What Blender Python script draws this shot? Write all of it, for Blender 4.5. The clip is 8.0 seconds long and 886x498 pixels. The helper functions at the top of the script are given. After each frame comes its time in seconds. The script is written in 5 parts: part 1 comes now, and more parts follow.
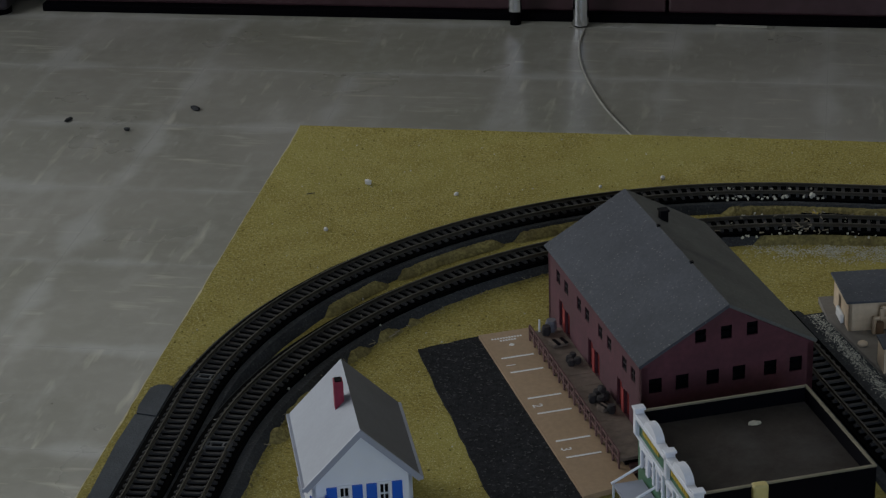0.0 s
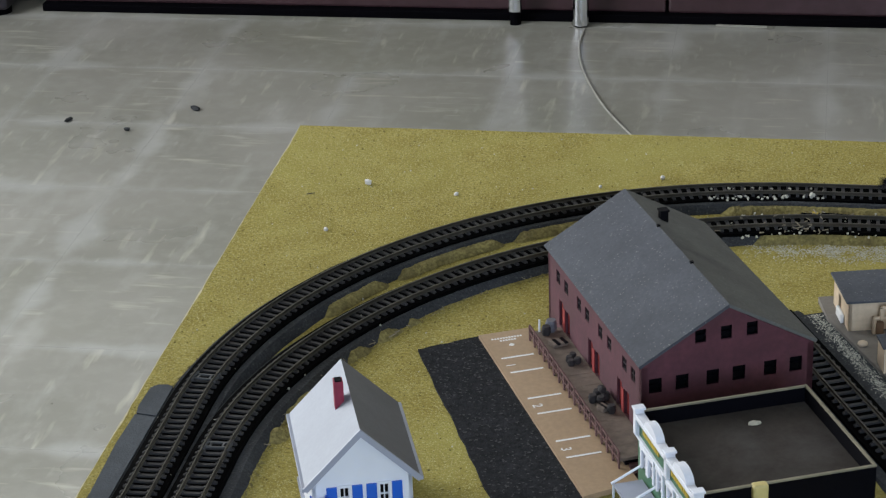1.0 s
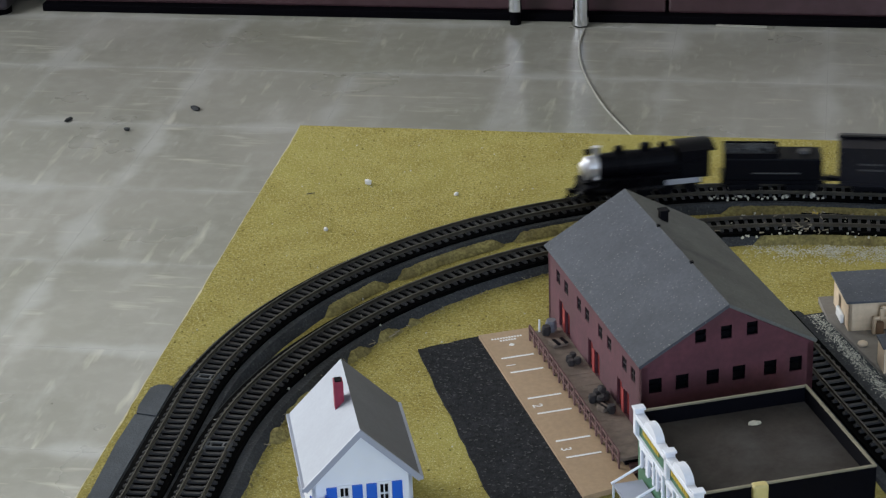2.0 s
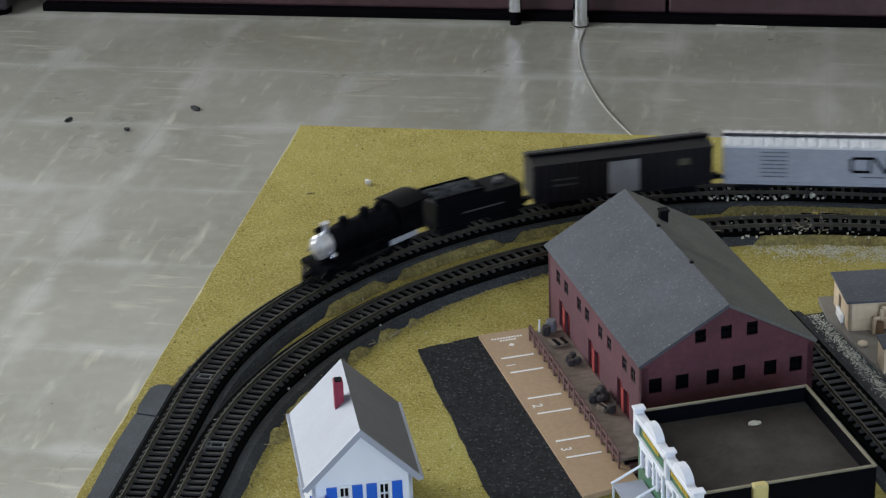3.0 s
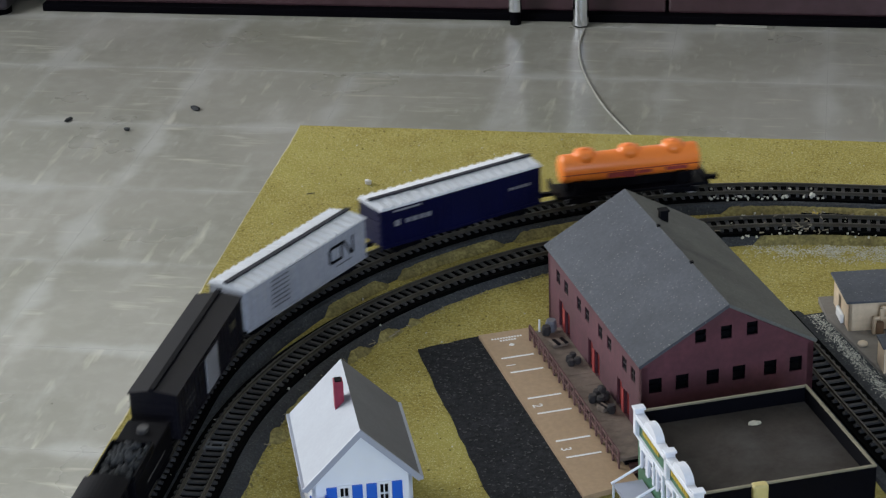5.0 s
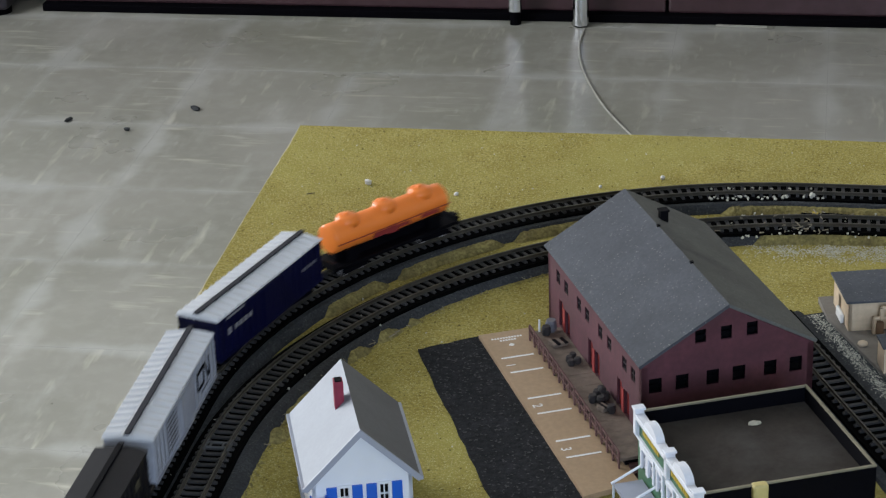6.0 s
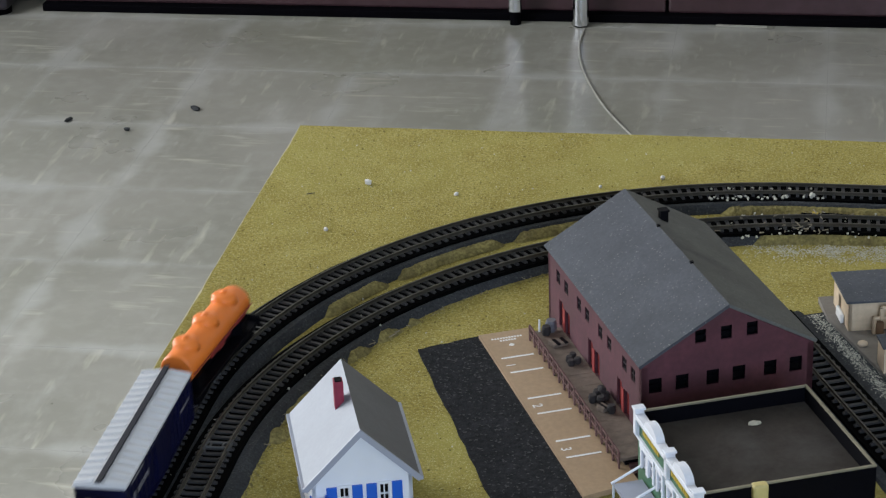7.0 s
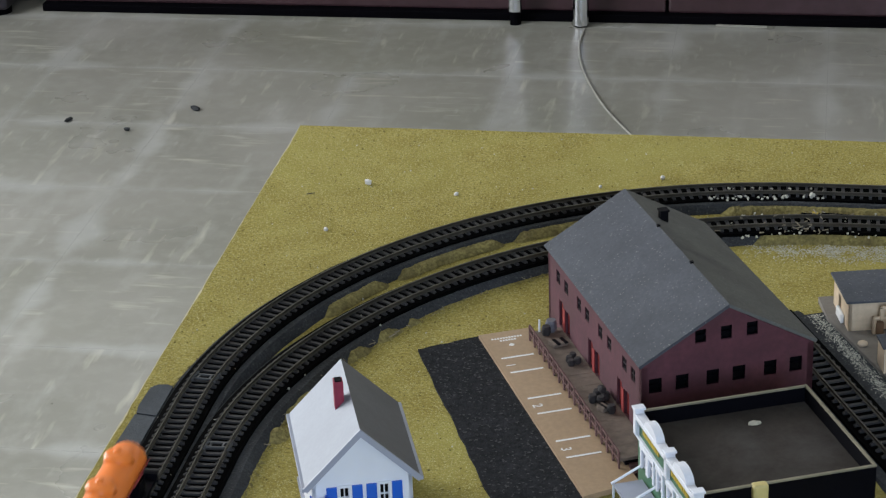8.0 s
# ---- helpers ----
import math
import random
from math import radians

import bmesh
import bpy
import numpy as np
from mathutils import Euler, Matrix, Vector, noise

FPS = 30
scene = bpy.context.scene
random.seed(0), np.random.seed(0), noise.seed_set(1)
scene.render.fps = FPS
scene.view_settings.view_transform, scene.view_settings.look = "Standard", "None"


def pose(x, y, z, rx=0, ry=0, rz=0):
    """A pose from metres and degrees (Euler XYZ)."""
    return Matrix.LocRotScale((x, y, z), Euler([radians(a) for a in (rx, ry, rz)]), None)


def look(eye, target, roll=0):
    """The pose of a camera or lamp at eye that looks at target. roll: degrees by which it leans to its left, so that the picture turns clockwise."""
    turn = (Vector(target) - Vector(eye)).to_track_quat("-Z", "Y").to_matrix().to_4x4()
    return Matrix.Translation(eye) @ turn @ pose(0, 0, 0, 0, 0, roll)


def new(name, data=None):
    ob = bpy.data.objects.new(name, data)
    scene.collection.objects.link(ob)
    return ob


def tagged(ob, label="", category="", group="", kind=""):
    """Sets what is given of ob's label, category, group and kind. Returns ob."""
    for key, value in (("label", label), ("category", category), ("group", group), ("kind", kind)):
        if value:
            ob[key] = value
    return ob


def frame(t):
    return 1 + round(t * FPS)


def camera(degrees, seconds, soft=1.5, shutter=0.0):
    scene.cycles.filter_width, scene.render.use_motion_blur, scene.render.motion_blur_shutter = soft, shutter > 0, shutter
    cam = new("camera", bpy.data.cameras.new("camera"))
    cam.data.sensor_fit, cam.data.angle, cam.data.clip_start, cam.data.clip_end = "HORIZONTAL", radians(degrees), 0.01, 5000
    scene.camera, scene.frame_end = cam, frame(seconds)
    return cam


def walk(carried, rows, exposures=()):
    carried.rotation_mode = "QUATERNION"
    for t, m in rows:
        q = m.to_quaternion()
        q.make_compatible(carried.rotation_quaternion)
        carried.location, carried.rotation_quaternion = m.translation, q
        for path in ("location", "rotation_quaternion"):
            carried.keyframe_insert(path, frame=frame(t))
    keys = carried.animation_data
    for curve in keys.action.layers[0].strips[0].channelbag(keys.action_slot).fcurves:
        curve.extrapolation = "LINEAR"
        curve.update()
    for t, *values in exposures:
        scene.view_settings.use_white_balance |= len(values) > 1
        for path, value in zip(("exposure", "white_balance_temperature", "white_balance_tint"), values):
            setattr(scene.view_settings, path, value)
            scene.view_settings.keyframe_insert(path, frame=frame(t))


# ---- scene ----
# 9 mm gauge model railway on a table-top board; a still camera watches a short train pass.
cam = camera(22.07, 8.0, soft=1.3, shutter=0.7)


def camera_pose(px, py, pz, pitch, yaw, roll):
    """Camera pose from its place, the tilt below the horizon, the heading from +y towards +x, and the roll."""
    p, y, r = radians(pitch), radians(yaw), radians(roll)
    fw = Vector((math.sin(y) * math.cos(p), math.cos(y) * math.cos(p), -math.sin(p)))
    rt = Vector((math.cos(y), -math.sin(y), 0))
    up = rt.cross(fw)
    r2 = math.cos(r) * rt + math.sin(r) * up
    u2 = -math.sin(r) * rt + math.cos(r) * up
    m = Matrix((r2, u2, -fw)).transposed().to_4x4()
    m.translation = (px, py, pz)
    return m


CAM = camera_pose(0.2407, -0.9676, 0.3816, 24.247, -10.216, -2.114)
walk(cam, [(0.0, CAM), (8.0, CAM)], exposures=[(0.0, -1.35), (0.1, -1.1), (0.2, -0.55), (0.3, -0.15), (0.4, 0.0), (8.0, 0.0)])

# ---------------------------------------------------------------- world and lamps
FLOOR_Z = -0.75
world = bpy.data.worlds.new("world")
scene.world = world
world.use_nodes = True
sky = world.node_tree.nodes.new("ShaderNodeTexSky")
sky.sky_type, sky.sun_disc, sky.sun_elevation, sky.sun_rotation = "NISHITA", False, radians(35), radians(-60)
world.node_tree.links.new(sky.outputs[0], world.node_tree.nodes["Background"].inputs[0])
world.node_tree.nodes["Background"].inputs[1].default_value = 0.12


def area_lamp(name, eye, target, sx, sy, watts, colour):
    data = bpy.data.lights.new(name, "AREA")
    data.shape, data.size, data.size_y, data.energy, data.color = "RECTANGLE", sx, sy, watts, colour
    ob = new(name, data)
    ob.matrix_world = look(eye, target)
    return ob


# daylight entering by the window in the west wall, and by one in the south wall behind the camera
area_lamp("window_light_west", (-1.98, 0.75, 0.75), (-1.0, 0.7, 0.6), 1.5, 1.2, 83, (0.915, 0.952, 1.0))
area_lamp("window_light_south", (0.9, -2.98, 0.75), (0.85, -2.0, 0.6), 1.3, 1.1, 43, (0.62, 0.77, 1.0))

# ---------------------------------------------------------------- materials
MATS = {}


def material(name, colour, rough=0.7, metal=0.0, vary=0.25, scale=200.0, fine=0.0, bump=0.0, bump_scale=0.0,
             colour2=None, speck=None, speck_scale=900.0, speck_cut=0.62, spec=0.5, rand=0.0, coat=0.0, blotch=None, blotch_scale=20.0, fine_amt=0.3):
    """Principled material: base colour mottled at two scales, optional specks, optional bump."""
    if name in MATS:
        return MATS[name]
    m = bpy.data.materials.new(name)
    MATS[name] = m
    m.use_nodes = True
    nt = m.node_tree
    n, l = nt.nodes, nt.links
    b = n["Principled BSDF"]
    b.inputs["Roughness"].default_value, b.inputs["Metallic"].default_value = rough, metal
    b.inputs["Specular IOR Level"].default_value = spec
    b.inputs["Coat Weight"].default_value = coat
    co = n.new("ShaderNodeTexCoord")
    c = Vector(colour)
    c2 = Vector(colour2) if colour2 else c * (1 - vary)

    def noise_tex(s, detail=4.0, ro=0.6):
        t = n.new("ShaderNodeTexNoise")
        t.inputs["Scale"].default_value, t.inputs["Detail"].default_value, t.inputs["Roughness"].default_value = s, detail, ro
        l.new(co.outputs["Object"], t.inputs["Vector"])
        return t

    def ramp(src, a, bb, ca, cb):
        r = n.new("ShaderNodeValToRGB")
        r.color_ramp.elements[0].position, r.color_ramp.elements[1].position = a, bb
        r.color_ramp.elements[0].color, r.color_ramp.elements[1].color = (*ca, 1), (*cb, 1)
        l.new(src, r.inputs[0])
        return r.outputs[0]

    def mix(fac, a, bcol):
        x = n.new("ShaderNodeMix")
        x.data_type = "RGBA"
        l.new(fac, x.inputs["Factor"])
        l.new(a, x.inputs[6])
        if isinstance(bcol, (tuple, Vector)):
            x.inputs[7].default_value = (*bcol, 1)
        else:
            l.new(bcol, x.inputs[7])
        return x.outputs[2]

    col = ramp(noise_tex(scale).outputs[0], 0.3, 0.7, c2, c)
    if fine:
        col = mix(ramp(noise_tex(fine, 2.0).outputs[0], 0.35, 0.65, (0, 0, 0), (fine_amt,) * 3), col, c2 * 0.62)
    if blotch:
        col = mix(ramp(noise_tex(blotch_scale, 5.0, 0.65).outputs[0], 0.5, 0.68, (0, 0, 0), (0.8, 0.8, 0.8)), col, blotch)
    if speck:
        v = n.new("ShaderNodeTexVoronoi")
        v.inputs["Scale"].default_value = speck_scale
        l.new(co.outputs["Object"], v.inputs["Vector"])
        sep = n.new("ShaderNodeSeparateColor")
        l.new(v.outputs["Color"], sep.inputs[0])
        col = mix(ramp(sep.outputs[0], speck_cut, speck_cut + 0.02, (0, 0, 0), (1, 1, 1)), col, speck)
    if rand:
        oi = n.new("ShaderNodeObjectInfo")
        hsv = n.new("ShaderNodeHueSaturation")
        mr = n.new("ShaderNodeMapRange")
        mr.inputs["To Min"].default_value, mr.inputs["To Max"].default_value = 1 - rand, 1 + rand
        l.new(oi.outputs["Random"], mr.inputs["Value"])
        l.new(mr.outputs[0], hsv.inputs["Value"])
        l.new(col, hsv.inputs["Color"])
        col = hsv.outputs[0]
    l.new(col, b.inputs["Base Color"])
    if bump:
        bt = noise_tex(bump_scale or scale * 4, 3.0)
        bn = n.new("ShaderNodeBump")
        bn.inputs["Strength"].default_value, bn.inputs["Distance"].default_value = bump, 0.0006
        l.new(bt.outputs[0], bn.inputs["Height"])
        l.new(bn.outputs[0], b.inputs["Normal"])
    return m


M_GRASS = material("ground_foam", (0.425, 0.36, 0.110), 0.95, vary=0.3, scale=60, fine_amt=0.75, fine=750, bump=1.0, bump_scale=800, colour2=(0.30, 0.245, 0.062), spec=0.1, speck=(0.47, 0.43, 0.20), speck_scale=3000, speck_cut=0.90, blotch=(0.34, 0.30, 0.085), blotch_scale=9)
M_TURF = material("turf_clump", (0.19, 0.155, 0.05), 0.95, scale=150, fine_amt=0.75, fine=800, bump=0.8, bump_scale=900, spec=0.1)
M_EDGE = material("bare_foam_edge", (0.62, 0.56, 0.38), 0.9, scale=120, fine=500)
M_BALLAST = material("grey_roadbed", (0.074, 0.078, 0.083), 0.9, vary=0.5, scale=70, fine_amt=0.75, fine=1200, bump=0.5, bump_scale=1500, spec=0.12, speck=(0.11, 0.11, 0.10), speck_scale=2400, speck_cut=0.975)
M_PAD = material("grey_foam_pad", (0.088, 0.098, 0.108), 0.85, vary=0.35, scale=45, fine=900, bump=0.3, bump_scale=1200, spec=0.2)
M_JOINER = material("joiner_plastic", (0.10, 0.10, 0.10), 0.6, scale=200)
M_WEB_SHADE = material("track_web", (0.002, 0.002, 0.002), 0.9, scale=300, spec=0.03)
M_TIE = material("tie_plastic", (0.046, 0.044, 0.044), 0.6, spec=0.3, scale=300, rand=0.25)
M_RAIL = material("rail_metal", (0.10, 0.090, 0.070), 0.42, metal=0.5, scale=200, vary=0.45)
M_ROAD = material("asphalt_sheet", (0.027, 0.028, 0.031), 0.9, vary=0.45, scale=55, fine_amt=0.85, fine=520, bump=1.0, bump_scale=600, spec=0.12, speck=(0.058, 0.058, 0.058), speck_scale=1500, speck_cut=0.93)
M_TAN = material("tan_plastic", (0.40, 0.275, 0.165), 0.5, scale=60, vary=0.12, fine=500)
M_WHITE = material("white_paint", (0.78, 0.78, 0.76), 0.5, scale=100, vary=0.08)
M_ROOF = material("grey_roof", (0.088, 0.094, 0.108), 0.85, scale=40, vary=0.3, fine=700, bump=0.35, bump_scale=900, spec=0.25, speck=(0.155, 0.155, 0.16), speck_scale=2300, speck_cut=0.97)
M_ROOF_E = material("olive_grey_roof", (0.160, 0.160, 0.148), 0.9, scale=40, vary=0.25, fine=700, bump=0.3, bump_scale=900, spec=0.2, speck=(0.2, 0.2, 0.19), speck_scale=3000, speck_cut=0.985, blotch=(0.062, 0.064, 0.064), blotch_scale=24)
M_BRICK = material("brick_red_wall", (0.108, 0.030, 0.042), 0.75, scale=70, vary=0.4, fine=500)
M_DOOR = material("red_door", (0.30, 0.03, 0.028), 0.6, scale=100)
M_BLACK = material("black_plastic", (0.0022, 0.0022, 0.004), 0.5, spec=0.08, scale=150)
M_FRAME = material("dark_window_frame", (0.030, 0.018, 0.022), 0.6, scale=150)
M_DARKHOLE = material("dark_window", (0.003, 0.003, 0.004), 0.4, spec=0.1, scale=100)
M_DECK = material("brown_deck", (0.20, 0.152, 0.118), 0.8, scale=200, vary=0.35, fine=600)
M_LATTICE = material("brown_lattice", (0.12, 0.055, 0.05), 0.7, scale=200)
M_SIDING = material("white_siding", (0.78, 0.80, 0.86), 0.5, scale=50, vary=0.07)
# house roof in two tones: west slope coloured as lit, east as shaded
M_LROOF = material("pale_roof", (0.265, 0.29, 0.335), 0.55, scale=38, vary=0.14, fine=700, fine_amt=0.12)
M_LROOF_SHADE = material("shaded_roof", (0.17, 0.17, 0.17), 0.7, scale=45, vary=0.2, fine=700, fine_amt=0.2)
M_TRIM = material("grey_trim", (0.34, 0.36, 0.43), 0.5, scale=80, vary=0.12)
M_BLUE = material("blue_shutter", (0.01, 0.12, 0.62), 0.4, scale=80, vary=0.12)
M_CHIM = material("red_chimney", (0.27, 0.02, 0.05), 0.6, scale=200)
M_CREAM = material("cream_plastic", (0.66, 0.52, 0.36), 0.55, scale=90, vary=0.12, fine=400)
M_PITWALL = material("dark_slab", (0.050, 0.042, 0.036), 0.85, spec=0.2, scale=40, vary=0.4, fine=500, blotch=(0.065, 0.06, 0.055), blotch_scale=30)
M_CREAM_EDGE = material("cream_edging", (0.24, 0.215, 0.145), 0.6, scale=120, vary=0.3)
M_GREEN = material("green_facade", (0.05, 0.16, 0.085), 0.5, scale=120)
M_YELLOW = material("yellow_paint", (0.62, 0.45, 0.06), 0.5, scale=100)
M_ORANGE = material("orange_tank", (0.95, 0.24, 0.035), 0.35, scale=80, vary=0.1)
M_NAVY = material("navy_paint", (0.003, 0.004, 0.032), 0.45, spec=0.15, scale=80, vary=0.25)
M_CARBLACK = material("brown_black_paint", (0.0045, 0.004, 0.008), 0.45, spec=0.28, scale=90, vary=0.3)
M_SILVER = material("light_grey_paint", (0.35, 0.365, 0.415), 0.45, scale=80, vary=0.08, fine=500)
M_ROOFWHITE = material("pale_roof_paint", (0.63, 0.64, 0.66), 0.45, scale=80, vary=0.08)
M_VENT = material("dull_grey_lettering", (0.11, 0.11, 0.125), 0.6, scale=120)
M_WALKWAY = material("running_board", (0.030, 0.030, 0.038), 0.6, spec=0.2, scale=200)
M_DIM = material("faded_lettering", (0.060, 0.058, 0.058), 0.6, scale=120)
M_GOLD = material("dull_gold", (0.060, 0.054, 0.034), 0.6, scale=120)
M_GREYDOOR = material("grey_door", (0.23, 0.23, 0.25), 0.5, scale=120)
M_CHROME = material("chrome", (0.75, 0.76, 0.80), 0.12, metal=1.0, vary=0.05, scale=10)
M_NICKEL = material("silver_smokebox", (0.75, 0.75, 0.78), 0.3, metal=0.7, vary=0.08, scale=200)
M_STONE_W = material("white_grit", (0.62, 0.60, 0.50), 0.9, scale=400, vary=0.4, rand=0.3)
M_MAHOG = material("dark_red_vinyl", (0.072, 0.038, 0.046), 0.22, scale=4, vary=0.4, fine=40)
M_PEBBLE = material("white_pebble", (0.72, 0.70, 0.66), 0.85, scale=400, vary=0.2)
M_DARKWOOD = material("dark_stained_wood", (0.022, 0.017, 0.026), 0.4, scale=6, vary=0.4, fine=40)
M_WALLP = material("wall_paint", (0.62, 0.60, 0.56), 0.9, scale=3, vary=0.06)
M_TABLE = material("table_wood", (0.22, 0.13, 0.07), 0.5, scale=12, vary=0.3)
M_RUBBER = material("black_rubber", (0.002, 0.0018, 0.003), 0.8, scale=20, spec=0.03)
M_STRING = material("string", (0.36, 0.35, 0.31), 0.8, scale=30, vary=0.2)


def floor_material():
    m = bpy.data.materials.new("streaked_floor_tile")
    m.use_nodes = True
    n, l = m.node_tree.nodes, m.node_tree.links
    b = n["Principled BSDF"]
    co = n.new("ShaderNodeTexCoord")
    oi = n.new("ShaderNodeObjectInfo")
    add = n.new("ShaderNodeVectorMath")
    add.operation = "ADD"
    geo = n.new("ShaderNodeNewGeometry")
    mul = n.new("ShaderNodeVectorMath")
    mul.operation = "SCALE"
    mul.inputs["Scale"].default_value = 9.0
    comb = n.new("ShaderNodeCombineXYZ")
    for i in range(3):
        l.new(oi.outputs["Random"], comb.inputs[i])
    l.new(comb.outputs[0], mul.inputs[0])
    l.new(co.outputs["Object"], add.inputs[0])
    l.new(mul.outputs[0], add.inputs[1])

    def tex(vec, sx, sy, scale, detail):
        mp = n.new("ShaderNodeMapping")
        mp.inputs["Scale"].default_value = (sx, sy, 1)
        l.new(vec, mp.inputs[0])
        t = n.new("ShaderNodeTexNoise")
        t.inputs["Scale"].default_value, t.inputs["Detail"].default_value = scale, detail
        l.new(mp.outputs[0], t.inputs["Vector"])
        return t.outputs[0]

    def ramp(src, a, bb, ca, cb):
        r = n.new("ShaderNodeValToRGB")
        r.color_ramp.elements[0].position, r.color_ramp.elements[1].position = a, bb
        r.color_ramp.elements[0].color, r.color_ramp.elements[1].color = (*ca, 1), (*cb, 1)
        l.new(src, r.inputs[0])
        return r.outputs[0]

    def mix(fac, a, colour):
        x = n.new("ShaderNodeMix")
        x.data_type = "RGBA"
        l.new(fac, x.inputs["Factor"])
        l.new(a, x.inputs[6])
        x.inputs[7].default_value = (*colour, 1)
        return x.outputs[2]

    def math_node(op, x, y):
        q = n.new("ShaderNodeMath")
        q.operation = op
        for k, v in enumerate((x, y)):
            if isinstance(v, float):
                q.inputs[k].default_value = v
            else:
                l.new(v, q.inputs[k])
        return q.outputs[0]

    pos = geo.outputs["Position"]
    tile = add.outputs[0]
    col = ramp(tex(pos, 1, 1, 3.0, 4), 0.35, 0.65, (0.225, 0.222, 0.186), (0.300, 0.292, 0.258))
    col = mix(ramp(tex(pos, 1, 1, 1.3, 5), 0.50, 0.72, (0, 0, 0), (0.7, 0.7, 0.7)), col, (0.185, 0.190, 0.135))
    col = mix(ramp(tex(pos, 1, 1, 45, 4), 0.45, 0.75, (0, 0, 0), (0.35, 0.35, 0.35)), col, (0.36, 0.355, 0.32))
    # streaks pressed into each tile, then scuffs that run across tiles
    col = mix(ramp(tex(tile, 11, 62, 1, 3), 0.60, 0.76, (0, 0, 0), (0.62, 0.62, 0.62)), col, (0.50, 0.485, 0.40))
    col = mix(ramp(tex(pos, 60, 15, 1, 4), 0.64, 0.80, (0, 0, 0), (0.5, 0.5, 0.5)), col, (0.48, 0.47, 0.43))
    col = mix(ramp(tex(pos, 22, 6, 1, 5), 0.54, 0.74, (0, 0, 0), (0.4, 0.4, 0.4)), col, (0.44, 0.44, 0.41))
    # pale worn wax along the tile rims
    sp = n.new("ShaderNodeSeparateXYZ")
    l.new(co.outputs["Object"], sp.inputs[0])
    rims = [math_node("MINIMUM", sp.outputs[k], math_node("SUBTRACT", 0.2286, sp.outputs[k])) for k in (0, 1)]
    rim = math_node("MINIMUM", rims[0], rims[1])
    rim = math_node("ADD", rim, math_node("MULTIPLY", math_node("SUBTRACT", tex(pos, 1, 1, 9, 5), 0.46), 0.10))
    col = mix(ramp(rim, 0.0, 0.022, (0.48, 0.48, 0.48), (0, 0, 0)), col, (0.43, 0.435, 0.415))
    l.new(col, b.inputs["Base Color"])
    l.new(ramp(tex(pos, 1, 1, 5, 4), 0.3, 0.7, (0.24, 0.24, 0.24), (0.40, 0.40, 0.40)), b.inputs["Roughness"])
    b.inputs["Specular IOR Level"].default_value = 0.5
    bn = n.new("ShaderNodeBump")
    bn.inputs["Strength"].default_value, bn.inputs["Distance"].default_value = 0.15, 0.002
    l.new(tex(pos, 1, 1, 14, 3), bn.inputs["Height"])
    l.new(bn.outputs[0], b.inputs["Normal"])
    return m


M_FLOOR = floor_material()
M_JOINT = material("floor_joint", (0.36, 0.36, 0.33), 0.7, scale=8, vary=0.35)

# ---------------------------------------------------------------- mesh helpers


def bm_new():
    return bmesh.new()


def box(bm, x0, y0, z0, x1, y1, z1, m=None, bevel=0.0):
    """A box between two corners, with optional bevel, placed by m."""
    t = bmesh.new()
    r = bmesh.ops.create_cube(t, size=1.0)
    bmesh.ops.scale(t, vec=(abs(x1 - x0), abs(y1 - y0), abs(z1 - z0)), verts=t.verts)
    bmesh.ops.translate(t, vec=((x0 + x1) / 2, (y0 + y1) / 2, (z0 + z1) / 2), verts=t.verts)
    if bevel:
        bmesh.ops.bevel(t, geom=t.edges[:], offset=bevel, segments=2, affect="EDGES", profile=0.5)
    merge(bm, t, m)
    return bm


def merge(bm, t, m=None):
    if m is not None:
        bmesh.ops.transform(t, matrix=m, verts=t.verts)
    me = bpy.data.meshes.new("tmp")
    t.to_mesh(me)
    t.free()
    bm.from_mesh(me)
    bpy.data.meshes.remove(me)


def rod(bm, a, b, r, seg=10, r2=None, caps=True):
    """A round bar from a to b."""
    a, b = Vector(a), Vector(b)
    t = bmesh.new()
    bmesh.ops.create_cone(t, cap_ends=caps, segments=seg, radius1=r, radius2=r if r2 is None else r2, depth=(b - a).length)
    q = (b - a).to_track_quat("Z", "Y").to_matrix().to_4x4()
    merge(bm, t, Matrix.Translation((a + b) / 2) @ q)


def ball(bm, c, r, sx=1, sy=1, sz=1, u=12, v=8):
    t = bmesh.new()
    bmesh.ops.create_uvsphere(t, u_segments=u, v_segments=v, radius=r)
    bmesh.ops.scale(t, vec=(sx, sy, sz), verts=t.verts)
    merge(bm, t, Matrix.Translation(c))


def prism(bm, pts, z0, z1, m=None):
    """A polygon in plan, drawn up from z0 to z1."""
    t = bmesh.new()
    lo = [t.verts.new((x, y, z0)) for x, y in pts]
    hi = [t.verts.new((x, y, z1)) for x, y in pts]
    k = len(pts)
    t.faces.new(hi)
    t.faces.new(lo[::-1])
    for i in range(k):
        t.faces.new((lo[i], lo[(i + 1) % k], hi[(i + 1) % k], hi[i]))
    bmesh.ops.recalc_face_normals(t, faces=t.faces)
    merge(bm, t, m)


def finish(name, bm, mat, smooth=False):
    me = bpy.data.meshes.new(name)
    bm.to_mesh(me)
    bm.free()
    me.materials.append(mat)
    if smooth:
        me.polygons.foreach_set("use_smooth", [True] * len(me.polygons))
    return me


def part(name, bm, mat, parent, label="", smooth=False):
    ob = new(name, finish(name, bm, mat, smooth))
    ob.parent = parent
    if label:
        ob["label"] = label
    return ob


def piece(name, me, parent, m):
    ob = new(name, me)
    ob.parent = parent
    ob.matrix_basis = m
    return ob


def thing(name, label, category, m=None, group="", kind=""):
    ob = new(name)
    ob.empty_display_size = 0.01
    if m is not None:
        ob.matrix_basis = m
    return tagged(ob, label, category, group, kind)


